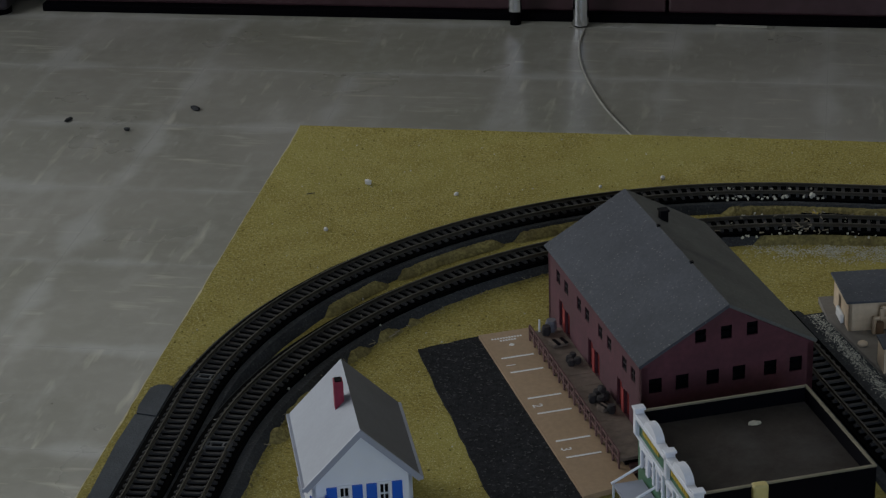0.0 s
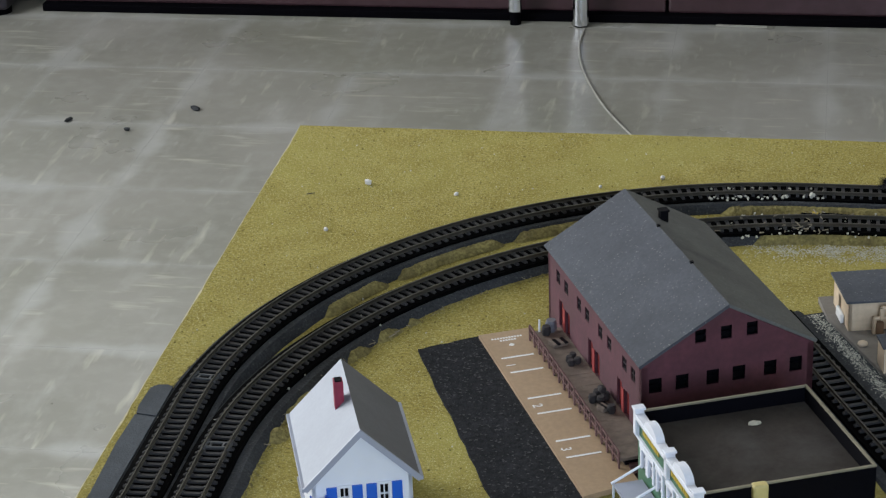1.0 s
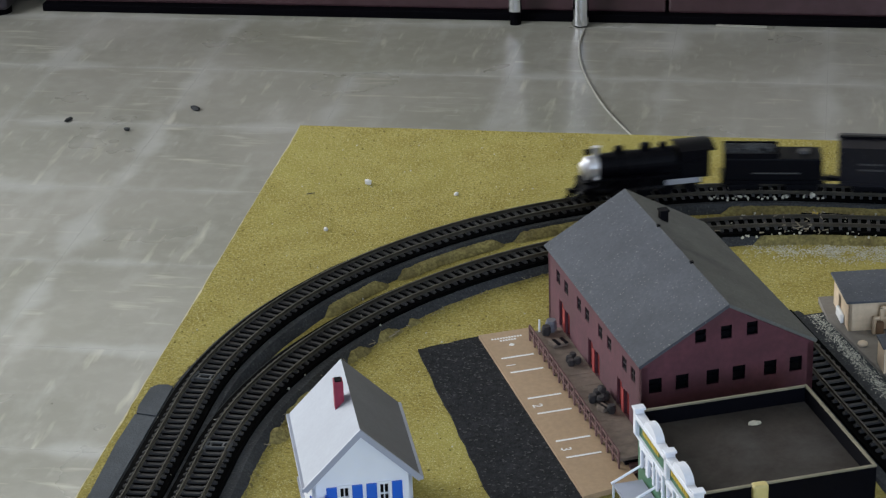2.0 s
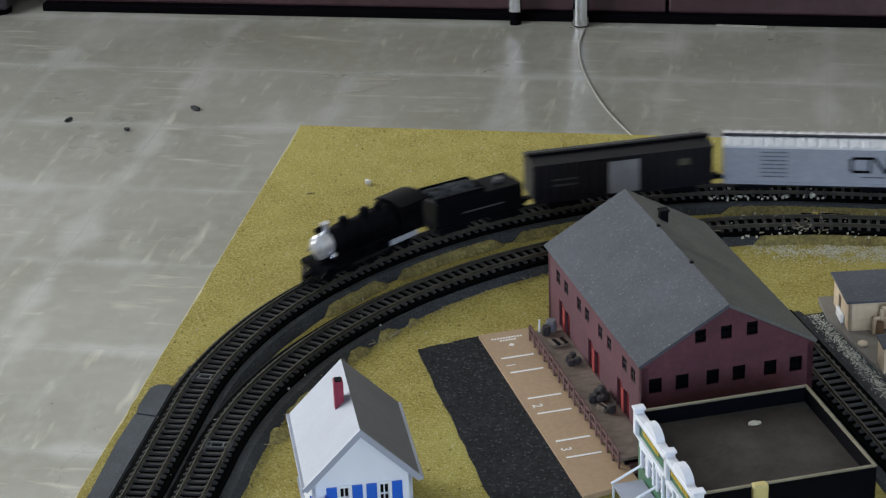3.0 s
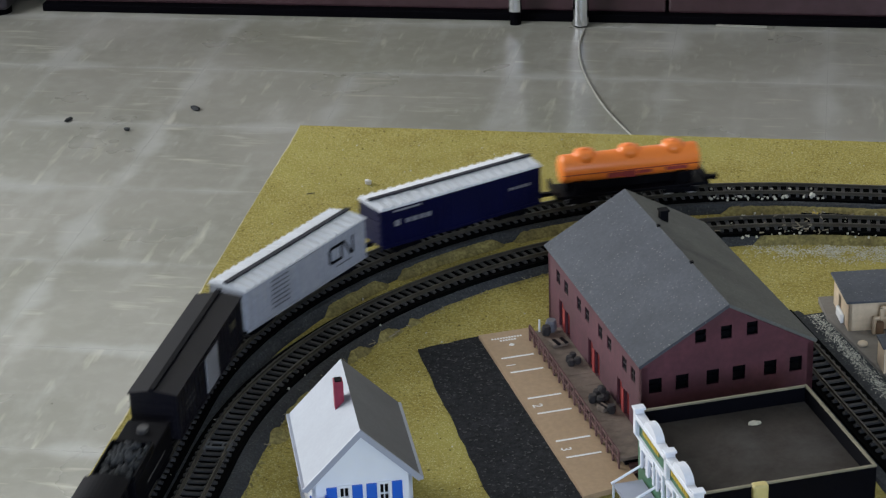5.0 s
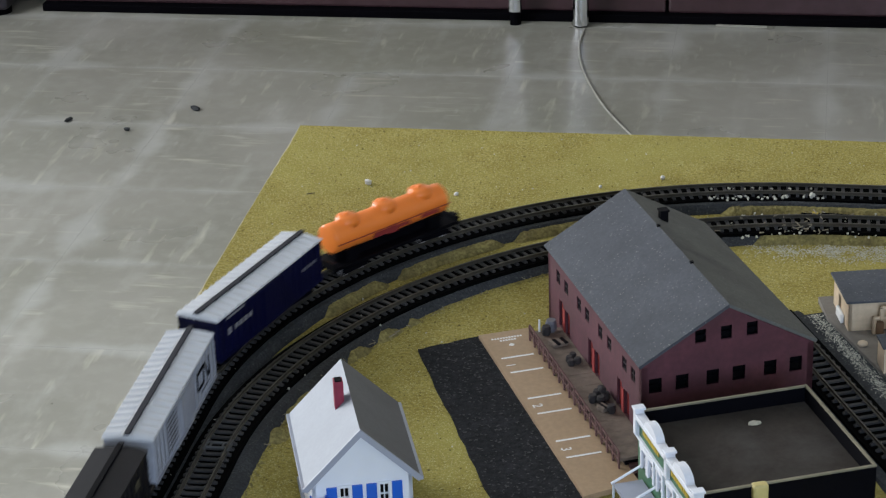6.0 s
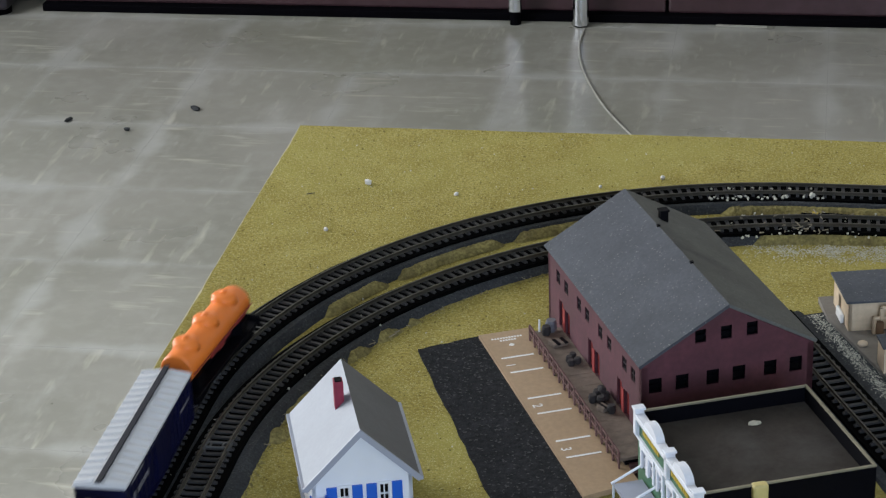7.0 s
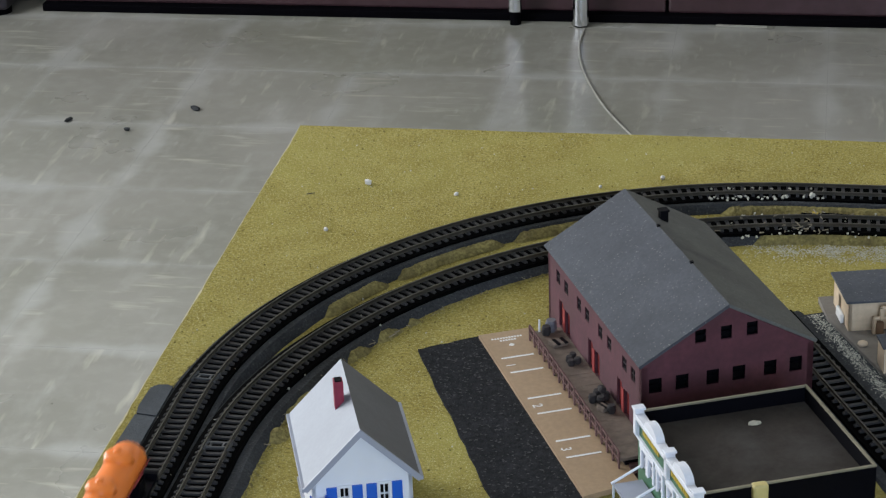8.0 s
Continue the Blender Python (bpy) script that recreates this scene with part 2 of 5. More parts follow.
def solid(name, bm, mat, label, category, m=None, group="", kind="", smooth=False):
    ob = new(name, finish(name, bm, mat, smooth))
    if m is not None:
        ob.matrix_basis = m
    return tagged(ob, label, category, group, kind)

# ---------------------------------------------------------------- room
TILE = 0.2286
ROOM = (-2.0, -3.0, 2.6, 2.9)
CEIL = 1.75


def wall_with_hole(name, label, along, lo, hi, at, thick, hole=None):
    """A wall from lo to hi along x or y, standing at the other coordinate, with an optional opening (a0, a1, z0, z1)."""
    bm = bm_new()

    def slab(a0, a1, z0, z1):
        if along == "y":
            box(bm, at, a0, z0, at + thick, a1, z1)
        else:
            box(bm, a0, at, z0, a1, at + thick, z1)
    if hole:
        a0, a1, z0, z1 = hole
        slab(lo, a0, FLOOR_Z, CEIL), slab(a1, hi, FLOOR_Z, CEIL)
        slab(a0, a1, FLOOR_Z, z0), slab(a0, a1, z1, CEIL)
    else:
        slab(lo, hi, FLOOR_Z, CEIL)
    return solid(name, bm, M_WALLP, label, "wall", kind="structure")


wall_with_hole("wall_west", "plain off-white painted wall with a window opening", "y", ROOM[1], ROOM[3], ROOM[0] - 0.12, 0.12, (0.0, 1.5, 0.15, 1.35))
wall_with_hole("wall_east", "plain off-white painted wall", "y", ROOM[1], ROOM[3], ROOM[2], 0.12)
wall_with_hole("wall_north", "plain off-white painted wall behind the bench", "x", ROOM[0], ROOM[2], ROOM[3], 0.12)
wall_with_hole("wall_south", "plain off-white painted wall with a window opening", "x", ROOM[0], ROOM[2], ROOM[1] - 0.12, 0.12, (0.25, 1.55, 0.2, 1.3))
bm = bm_new()
box(bm, ROOM[0] - 0.12, ROOM[1] - 0.12, CEIL, ROOM[2] + 0.12, ROOM[3] + 0.12, CEIL + 0.1)
solid("ceiling", bm, M_WALLP, "plain white painted ceiling", "ceiling", kind="structure")

bm = bm_new()
box(bm, ROOM[0] - 0.12, ROOM[1] - 0.12, FLOOR_Z - 0.1, ROOM[2] + 0.12, ROOM[3] + 0.12, FLOOR_Z - 0.0002)
floor = solid("floor", bm, M_JOINT, "worn grey-green streaked floor tiles with pale joints", "floor", kind="structure")


def bench_and_legs():
    """Long dark red bench close to the floor, standing on chrome legs with black feet."""
    b = thing("bench", "dark red vinyl bench low above the floor", "bench", pose(0, 2.377, FLOOR_Z))
    bm = bm_new()
    for x0, x1 in ((-1.0, 0.0), (0.004, 1.2)):
        box(bm, x0, 0.002, 0.0132, x1, 0.48, 0.40, bevel=0.004)
    part("seat_base", bm, M_MAHOG, b)
    bm = bm_new()
    box(bm, -1.0, -0.004, 0.40, 1.2, 0.5, 0.47, bevel=0.02)
    part("cushion", bm, M_MAHOG, b)
    # black strip in place of the dark shaded gap below the seat base
    bm = bm_new()
    box(bm, -1.0, -0.011, 0.0, 1.2, 0.45, 0.013, bevel=0.002)
    part("plinth", bm, M_RUBBER, b, "black plinth filling in for the shadow gap under the bench")
    stool = thing("stool", "chrome-legged stool standing before the bench", "stool", pose(0, 0, FLOOR_Z))
    for x, y, r, foot in ((-0.2305, 2.353, 0.0108, 0.022), (-0.1285, 2.350, 0.0128, 0.003)):
        bm = bm_new()
        rod(bm, (x, y, foot), (x, y, 0.44), r, 20)
        ball(bm, (x, y, foot + 0.001), r, 1, 1, 0.28, 20, 6)
        leg = part("leg", bm, M_CHROME, stool, "polished chrome tube leg", smooth=False)
        bm = bm_new()
        rod(bm, (x, y, 0), (x, y, foot), r * 0.8, 20)
        part("rubber_foot", bm, M_RUBBER, leg, "black rubber foot")
    bm = bm_new()
    rod(bm, (-0.18, 2.345, 0.44), (-0.18, 2.345, 0.48), 0.15, 32)
    part("seat", bm, M_RUBBER, stool, "round black seat")
    # thin pale strip added to stand for reflected light on the floor
    bm = bm_new()
    box(bm, 0, 0, 0.0002, 0.078, 0.007, 0.0022, bevel=0.0006)
    solid("paper_strip", bm, M_STRING, "pale narrow strip standing for a floor sheen at the bench's foot", "paper", pose(0.078, 2.358, FLOOR_Z, 0, 0, -2))
    c = thing("cabinet", "dark cabinet side standing on the floor", "cabinet", pose(-1.55, 2.33, FLOOR_Z))
    bm = bm_new()
    box(bm, 0, 0.0, 0.012, 0.505, 0.5, 0.9, bevel=0.006)
    part("body", bm, M_DARKWOOD, c)
    for x in (0.03, 0.48):
        for y in (0.03, 0.45):
            bm = bm_new()
            rod(bm, (x, y, 0), (x, y, 0.014), 0.02, 14)
            part("foot", bm, M_RUBBER, c)


bench_and_legs()


def floor_litter():
    """String and crumbs on the floor."""
    cu = bpy.data.curves.new("string", "CURVE")
    cu.dimensions = "3D"
    sp = cu.splines.new("BEZIER")
    pts = ((-0.121, 2.330), (-0.120, 2.25), (-0.088, 2.09), (-0.014, 1.90), (0.06, 1.78))
    sp.bezier_points.add(len(pts) - 1)
    for bp, (x, y) in zip(sp.bezier_points, pts):
        bp.co = (x, y, FLOOR_Z + 0.0022)
        bp.handle_left_type = bp.handle_right_type = "AUTO"
    cu.bevel_depth = 0.0017
    cu.materials.append(M_STRING)
    ob = new("string", cu)
    tagged(ob, "thin pale string lying curved on the tiles", "string")
    for x, y, a, L, w in ((-0.634, 1.947, -40, 0.019, 0.010), (-0.708, 1.859, 0, 0.009, 0.006), (-0.802, 1.889, 60, 0.017, 0.004)):
        bm = bm_new()
        ball(bm, (0, 0, 0.003), 1.0, L / 2, w / 2, 0.003, 10, 6)
        for v in bm.verts:
            v.co += Vector((noise.noise(v.co * 300), noise.noise(v.co * 300 + Vector((5, 1, 2))), 0)) * 0.0015
        solid("crumb", bm, M_BALLAST, "small dark crumb lying on the tiled floor", "crumb", pose(x, y, FLOOR_Z, 0, 0, a), group="crumbs on the floor")


floor_litter()

# ---------------------------------------------------------------- table and board
BX, BY = 0.95, -0.95


def table():
    t = thing("table", "plain wooden table under the layout board", "table", pose(0, 0, 0))
    bm = bm_new()
    box(bm, 0.06, BY + 0.02, -0.05, BX - 0.02, -0.06, -0.022, bevel=0.003)
    part("tabletop", bm, M_TABLE, t)
    for x in (0.10, BX - 0.08):
        for y in (BY + 0.08, -0.12):
            bm = bm_new()
            box(bm, x - 0.025, y - 0.025, FLOOR_Z, x + 0.025, y + 0.025, -0.05, bevel=0.004)
            part("leg", bm, M_TABLE, t)


table()


def board():
    b = thing("layout_board", "square layout board covered in olive-yellow ground foam", "model board", kind="structure")
    bm = bm_new()
    # the cut rim wavers a little
    pts = []
    n = 140
    for i in range(n):
        pts.append((noise.noise((i * 0.9, 1, 0)) * 0.0006, -(-BY) * i / n))
    for i in range(n):
        pts.append((BX * i / n, BY))
    for i in range(30):
        pts.append((BX, BY - BY * i / 30))
    for i in range(n):
        pts.append((BX - BX * i / n, noise.noise((i * 0.9, 7, 0)) * 0.0006))
    prism(bm, pts, -0.022, -0.0012)
    part("foam_core", bm, M_EDGE, b, "pale bare foam board edge")
    bm = bm_new()
    inner = [(min(max(x + 0.0009, 0.0009 + abs(noise.noise((y * 160, 3, 0))) * 0.0012), BX), min(y, -0.0006 - abs(noise.noise((x * 160, 9, 0))) * 0.0009)) for x, y in pts]
    prism(bm, inner, -0.0012, 0.0)
    part("turf_cover", bm, M_GRASS, b, "olive-yellow ground foam turf")
    return b


board()

# ---------------------------------------------------------------- tracks
RAIL_TOP = 0.0067
BED_TOP = 0.0036


class Track:
    """A straight along the back, a quarter curve and a straight along the west side."""

    def __init__(self, x_left, y_top, radius):
        self.x, self.y, self.r = x_left, y_top, radius
        self.cx, self.cy = x_left + radius, y_top - radius
        self.arc = radius * math.pi / 2

    def at(self, s, off=0.0):
        """Place and heading at s from the curve's start; off is to the right of the way of travel (towards the inside is negative)."""
        if s < 0:
            p, a = Vector((self.cx - s, self.y)), math.pi
        elif s < self.arc:
            f = s / self.r
            p, a = Vector((self.cx - self.r * math.sin(f), self.cy + self.r * math.cos(f))), math.pi + f
        else:
            p, a = Vector((self.x, self.cy - (s - self.arc))), 1.5 * math.pi
        nrm = Vector((math.sin(a), -math.cos(a)))
        return p + nrm * off, a


OUTER = Track(0.0239, -0.0719, 0.2126)
INNER = Track(0.0420, -0.1045, 0.2125)
RAIL_OFF = 0.0042


class Straight:
    def __init__(self, x, y, deg):
        self.p, self.a = Vector((x, y)), radians(deg)

    def at(self, s, off=0.0):
        d = Vector((math.cos(self.a), math.sin(self.a)))
        return self.p + d * s + Vector((math.sin(self.a), -math.cos(self.a))) * off, self.a


SIDING = Straight(0.2425, -0.2254, -66.5)


def sweep(bm, track, s0, s1, profile, step=0.004, wob=0.0, inside=None):
    """Draws a closed profile of (off, z) along a track; inside(s) widens or narrows its inner edge."""
    n = max(2, int((s1 - s0) / step))
    rings = []
    for i in range(n + 1):
        s = s0 + (s1 - s0) * i / n
        ring = []
        for k, (o, z) in enumerate(profile):
            w = wob * noise.noise((s * 60, k * 3.1, 0)) if wob else 0
            if inside and o < 0:
                w += inside(s)
            p, a = track.at(s, o + w)
            ring.append(bm.verts.new((p.x, p.y, z)))
        rings.append(ring)
    k = len(profile)
    for a, b in zip(rings, rings[1:]):
        for j in range(k):
            bm.faces.new((a[j], a[(j + 1) % k], b[(j + 1) % k], b[j]))
    bm.faces.new(rings[0])
    bm.faces.new(rings[-1][::-1])
    bmesh.ops.recalc_face_normals(bm, faces=bm.faces)


TIE_HALF = 0.00066


def tie_mesh():
    bm = bm_new()
    box(bm, -TIE_HALF, -0.0063, -0.0016, TIE_HALF, 0.0063, 0.0)
    for side in (-1, 1):
        for o in (-0.0011, 0.0011):
            box(bm, -0.0005, side * RAIL_OFF + o - 0.0003, 0, 0.0005, side * RAIL_OFF + o + 0.0003, 0.0005)
    return finish("tie", bm, M_TIE)


TIE = tie_mesh()


def lay_track(track, s0, s1, near0, near1, label, bed=True, base=BED_TOP, pitch=0.0038, inside=None, bed_top=BED_TOP, joints=()):
    """Roadbed, ties and two rails. Ties from near0 to near1 are single pieces, the rest are joined."""
    t = thing("model_track", label, "track", group="model tracks")
    if bed:
        bm = bm_new()
        sweep(bm, track, s0, s1, ((-0.0140, -0.001), (-0.0108, bed_top), (0.0098, bed_top), (0.0128, -0.001)), wob=0.0006, inside=inside)
        part("roadbed", bm, M_BALLAST, t, "dark grey foam roadbed")
    # web kept black and wider than the ties to paint in their shade
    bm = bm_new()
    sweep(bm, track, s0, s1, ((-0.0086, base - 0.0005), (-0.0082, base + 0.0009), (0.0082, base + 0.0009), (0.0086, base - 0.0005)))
    part("track_web", bm, M_WEB_SHADE, t, "black web under the ties, broadened to stand for their shade")
    for side in (-1, 1):
        bm = bm_new()
        o, z = side * RAIL_OFF, base + 0.0016
        sweep(bm, track, s0, s1, ((o - 0.0005, z), (o - 0.0005, z + 0.0002), (o - 0.00015, z + 0.0004), (o - 0.00026, z + 0.0011), (o - 0.00026, z + 0.0015),
                                  (o + 0.00026, z + 0.0015), (o + 0.00026, z + 0.0011), (o + 0.00015, z + 0.0004), (o + 0.0005, z + 0.0002), (o + 0.0005, z)))
        part("rail", bm, M_RAIL, t, "tarnished metal rail")
    for joint in joints:
        for side in (-1, 1):
            bm = bm_new()
            sweep(bm, track, joint - 0.0035, joint + 0.0035, ((side * RAIL_OFF - 0.0009, base + 0.0015), (side * RAIL_OFF - 0.0007, base + 0.0024), (side * RAIL_OFF + 0.0007, base + 0.0024), (side * RAIL_OFF + 0.0009, base + 0.0015)))
            part("rail_joiner", bm, M_JOINER, t, "dull grey rail joiner")
        bm = bm_new()
        for ds in (-0.0016, 0.0016):
            p, a = track.at(joint + ds)
            box(bm, -0.0003, -0.0036, 0.0, 0.0003, 0.0036, 0.0006, pose(p.x, p.y, base + 0.0016, 0, 0, math.degrees(a)))
        for off in (-0.0022, 0.0022):
            p, a = track.at(joint, off)
            box(bm, -0.0013, -0.0003, 0.0, 0.0013, 0.0003, 0.0006, pose(p.x, p.y, base + 0.0016, 0, 0, math.degrees(a)))
        part("joint_clip", bm, M_JOINER, t, "grey plastic clip at the rail joint")
    rng = random.Random(3)
    rest = bm_new()
    for i in range(int((s1 - s0) / pitch)):
        s = s0 + i * pitch
        p, a = track.at(s)
        m = pose(p.x, p.y, base + 0.0016, 0, 0, math.degrees(a) + rng.uniform(-1.5, 1.5))
        if near0 <= s <= near1:
            piece("tie", TIE, t, m)
        else:
            box(rest, -TIE_HALF, -0.0063, -0.0016, TIE_HALF, 0.0063, 0.0, m)
    if len(rest.verts):
        part("far_ties", rest, M_TIE, t)["kind"] = "stuff"
    else:
        rest.free()
    return t


lay_track(OUTER, -0.60, 0.95, -0.10, 0.55, "curved black model railway track on grey roadbed, outer line", joints=(0.3137,))


def torn_edge(s):
    """The inner roadbed is torn off short along the back and left broad on the west side."""
    f = min(1.0, max(0.0, (s - 0.17) / 0.09))
    return 0.0026 - 0.0036 * f * f * (3 - 2 * f) + 0.0011 * noise.noise((s * 85, 4, 0))


lay_track(INNER, -0.60, 0.95, -0.10, 0.55, "curved black model railway track on grey roadbed, inner line", inside=torn_edge, bed_top=BED_TOP - 0.0003, joints=(0.3297,))
lay_track(SIDING, -0.044, 0.30, -0.044, 0.14, "straight black model railway siding beside the brick depot", base=0.0012, pitch=0.0046, bed_top=0.0012)


def cinder_strip():
    bm = bm_new()
    sweep(bm, SIDING, -0.040, 0.30, ((0.013, 0.0001), (0.012, 0.0011), (-0.0215, 0.0011), (-0.0225, 0.0001)), wob=0.0008)
    solid("cinder_strip", bm, M_BALLAST, "dark cinder ground along the siding", "ground", kind="structure")


cinder_strip()

# ---------------------------------------------------------------- buildings
YAW = 24.5


def wall_panel(bm, w, h0, thick, holes, m=None):
    """A wall in the xz plane from x=0 to w, outer face at y=0, with rectangular holes (x0, z0, x1, z1)."""
    xs = sorted({0.0, w, *[v for x0, _, x1, _ in holes for v in (x0, x1)]})
    zs = sorted({0.0, h0, *[v for _, z0, _, z1 in holes for v in (z0, z1)]})
    t = bmesh.new()
    for xa, xb in zip(xs, xs[1:]):
        for za, zb in zip(zs, zs[1:]):
            cx, cz = (xa + xb) / 2, (za + zb) / 2
            if any(x0 < cx < x1 and z0 < cz < z1 for x0, z0, x1, z1 in holes):
                continue
            q = [t.verts.new((x, 0, z)) for x, z in ((xa, za), (xb, za), (xb, zb), (xa, zb))]
            t.faces.new(q)
    bmesh.ops.remove_doubles(t, verts=t.verts, dist=1e-6)
    bmesh.ops.recalc_face_normals(t, faces=t.faces)
    r = bmesh.ops.extrude_face_region(t, geom=t.faces[:])
    bmesh.ops.translate(t, vec=(0, thick, 0), verts=[v for v in r["geom"] if isinstance(v, bmesh.types.BMVert)])
    bmesh.ops.recalc_face_normals(t, faces=t.faces)
    merge(bm, t, m)


def gable_panel(bm, w, z0, rise, thick, holes, m=None):
    """A triangular gable over a wall of width w with small rectangular holes, cut in vertical strips."""
    xs = sorted({0.0, w / 2, w, *[v for x0, _, x1, _ in holes for v in (x0, x1)]})
    t = bmesh.new()

    def roof(x):
        return z0 + rise * (1 - abs(x - w / 2) / (w / 2))
    for xa, xb in zip(xs, xs[1:]):
        cuts = [h for h in holes if h[0] <= (xa + xb) / 2 <= h[2]]
        lo = z0
        for h in cuts:
            q = [(xa, lo), (xb, lo), (xb, h[1]), (xa, h[1])]
            t.faces.new([t.verts.new((x, 0, z)) for x, z in q])
            lo = h[3]
        q = [(xa, lo), (xb, lo), (xb, roof(xb)), (xa, roof(xa))]
        q = [p for i, p in enumerate(q) if i == 0 or (abs(p[0] - q[i - 1][0]) + abs(p[1] - q[i - 1][1])) > 1e-7]
        if abs(q[0][0] - q[-1][0]) + abs(q[0][1] - q[-1][1]) < 1e-7:
            q.pop()
        if len(q) > 2:
            t.faces.new([t.verts.new((x, 0, z)) for x, z in q])
    bmesh.ops.remove_doubles(t, verts=t.verts, dist=1e-6)
    bmesh.ops.recalc_face_normals(t, faces=t.faces)
    r = bmesh.ops.extrude_face_region(t, geom=t.faces[:])
    bmesh.ops.translate(t, vec=(0, thick, 0), verts=[v for v in r["geom"] if isinstance(v, bmesh.types.BMVert)])
    bmesh.ops.recalc_face_normals(t, faces=t.faces)
    merge(bm, t, m)


def slope(bm, x0, z0, x1, z1, y0, y1, thick):
    """A roof plane from the eave (x0, z0) to the ridge (x1, z1)."""
    d = Vector((x1 - x0, 0, z1 - z0)).normalized()
    nrm = Vector((-d.z, 0, d.x)) * (thick if d.x > 0 else -thick)
    t = bmesh.new()
    c = [(x0, z0), (x1, z1), (x1 + 0, z1 + thick / abs(d.x)), (x0 + nrm.x, z0 + nrm.z)]
    a = [t.verts.new((x, y0, z)) for x, z in c]
    b = [t.verts.new((x, y1, z)) for x, z in c]
    t.faces.new(a)
    t.faces.new(b[::-1])
    for i in range(4):
        t.faces.new((a[i], b[i], b[(i + 1) % 4], a[(i + 1) % 4]))
    bmesh.ops.recalc_face_normals(t, faces=t.faces)
    merge(bm, t)


def small_window(parent, x0, z0, x1, z1, m, frame_mat, cols=2, rows=2, depth=0.0011):
    """Sash with glazing bars set in a wall opening: frame, bars, pane."""
    bm = bm_new()
    f = 0.00035
    W, H = x1 - x0, z1 - z0
    cells = [(W * i / cols + f / 2, H * k / rows + f / 2, W * (i + 1) / cols - f / 2, H * (k + 1) / rows - f / 2) for i in range(cols) for k in range(rows)]
    wall_panel(bm, W, H, depth * 0.6, cells, m=m @ pose(x0, depth * 0.35, z0))
    w = part("window", bm, frame_mat, parent)
    bm = bm_new()
    box(bm, x0, depth * 1.0, z0, x1, depth * 1.15, z1, m)
    part("pane", bm, M_DARKHOLE, w, "dark window pane")
    return w


DW, DL, DH, DR = 0.0620, 0.1030, 0.0314, 0.0177   # depot width, length, wall height, roof rise
DECK_Z = 0.0058
RAIL_Z = 0.0086


def depot():
    """Brick depot: two storeys, long gabled roof."""
    d = thing("brick_depot", "dark red model freight depot with a grey gabled roof", "model building", pose(0.1848, -0.2925, 0, 0, 0, YAW))
    th = 0.0022
    front = [(x - 0.0023, 0.0212, x + 0.0023, 0.0268) for x in (0.0050, 0.0146, 0.0256, 0.0350, 0.0464, 0.0557)]
    bm = bm_new()
    wall_panel(bm, DW, DH, th, front)
    gab = [(x - 0.0020, 0.0376, x + 0.0020, 0.0426) for x in (0.0210, 0.0302, 0.0395)]
    gable_panel(bm, DW, DH, DR, th, gab)
    fw = part("front_wall", bm, M_BRICK, d, "dark red painted gable wall")
    for h in front + gab:
        small_window(fw, *h, Matrix(), M_BLACK, 1, 2, depth=0.0019)
    bm = bm_new()
    mb = pose(DW, DL, 0, 0, 0, 180)
    wall_panel(bm, DW, DH, th, [], m=mb)
    gable_panel(bm, DW, DH, DR, th, [], m=mb)
    part("rear_wall", bm, M_BRICK, d)
    # the west side faces the deck: local x runs from the far end to the near end
    mw = pose(0, DL, 0, 0, 0, -90)
    doors = [(DL - y + o - 0.0025, DECK_Z, DL - y + o + 0.0025, DECK_Z + h) for y in (0.0183, 0.0498, 0.0838) for o, h in ((-0.0040, 0.0108), (0.0036, 0.0096))]
    ups = [(DL - y - 0.0023, 0.0224, DL - y + 0.0023, 0.0274) for y in (0.0084, 0.0172, 0.0331, 0.0428, 0.0574, 0.0665, 0.0814, 0.0909)]
    bm = bm_new()
    wall_panel(bm, DL, DH, th, doors + ups, m=mw)
    ww = part("west_wall", bm, M_BRICK, d, "red painted long wall with freight doors")
    for h in ups:
        small_window(ww, *h, mw, M_FRAME, 2, 2, depth=0.0009)
    for x0, z0, x1, z1 in doors:
        bm = bm_new()
        box(bm, x0, 0.0010, z0, x1, 0.0015, z1, mw)
        for k in range(1, 3):
            x = x0 + (x1 - x0) * k / 3
            box(bm, x - 0.00015, 0.0008, z0, x + 0.00015, 0.0010, z1, mw)
        part("door", bm, M_DOOR, ww, "bright red freight door")
        # arched head: corner fillets of the wall
        bm = bm_new()
        r = (x1 - x0) / 2
        for sx, xc in ((1, x0), (-1, x1)):
            arc = [(xc + sx * r * (1 - math.cos(a)), z1 - r * (1 - math.sin(a))) for a in (0.0, 0.4, 0.8, 1.2, math.pi / 2)]
            prism(bm, [(xc, z1)] + arc, -0.0008, -0.0002, mw @ pose(0, 0, 0, 90, 0, 0))
        part("door_head", bm, M_BRICK, ww)
    for y in (0.0183, 0.0498, 0.0838):
        bm = bm_new()
        box(bm, DL - y - 0.0013, -0.0003, DECK_Z, DL - y + 0.0009, -0.00005, DECK_Z + 0.0092, mw)
        part("door_post", bm, M_DOOR, ww, "bright red post between the doors")
    bm = bm_new()
    wall_panel(bm, DL, DH, th, [], m=pose(DW, 0, 0, 0, 0, 90))
    part("east_wall", bm, M_BRICK, d)
    ov, oe = 0.0006, 0.0022
    # east sheet has a paler, more olive base than the west, with blotches
    for x0, x1, mat, lab in ((-ov, DW / 2, M_ROOF, "speckled dark grey roof sheet"), (DW + 0.0008, DW / 2, M_ROOF_E, "olive-grey stained roof sheet")):
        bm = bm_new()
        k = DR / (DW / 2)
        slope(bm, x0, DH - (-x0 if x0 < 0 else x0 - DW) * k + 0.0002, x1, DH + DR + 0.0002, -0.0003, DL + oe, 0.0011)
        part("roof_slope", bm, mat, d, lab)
    bm = bm_new()
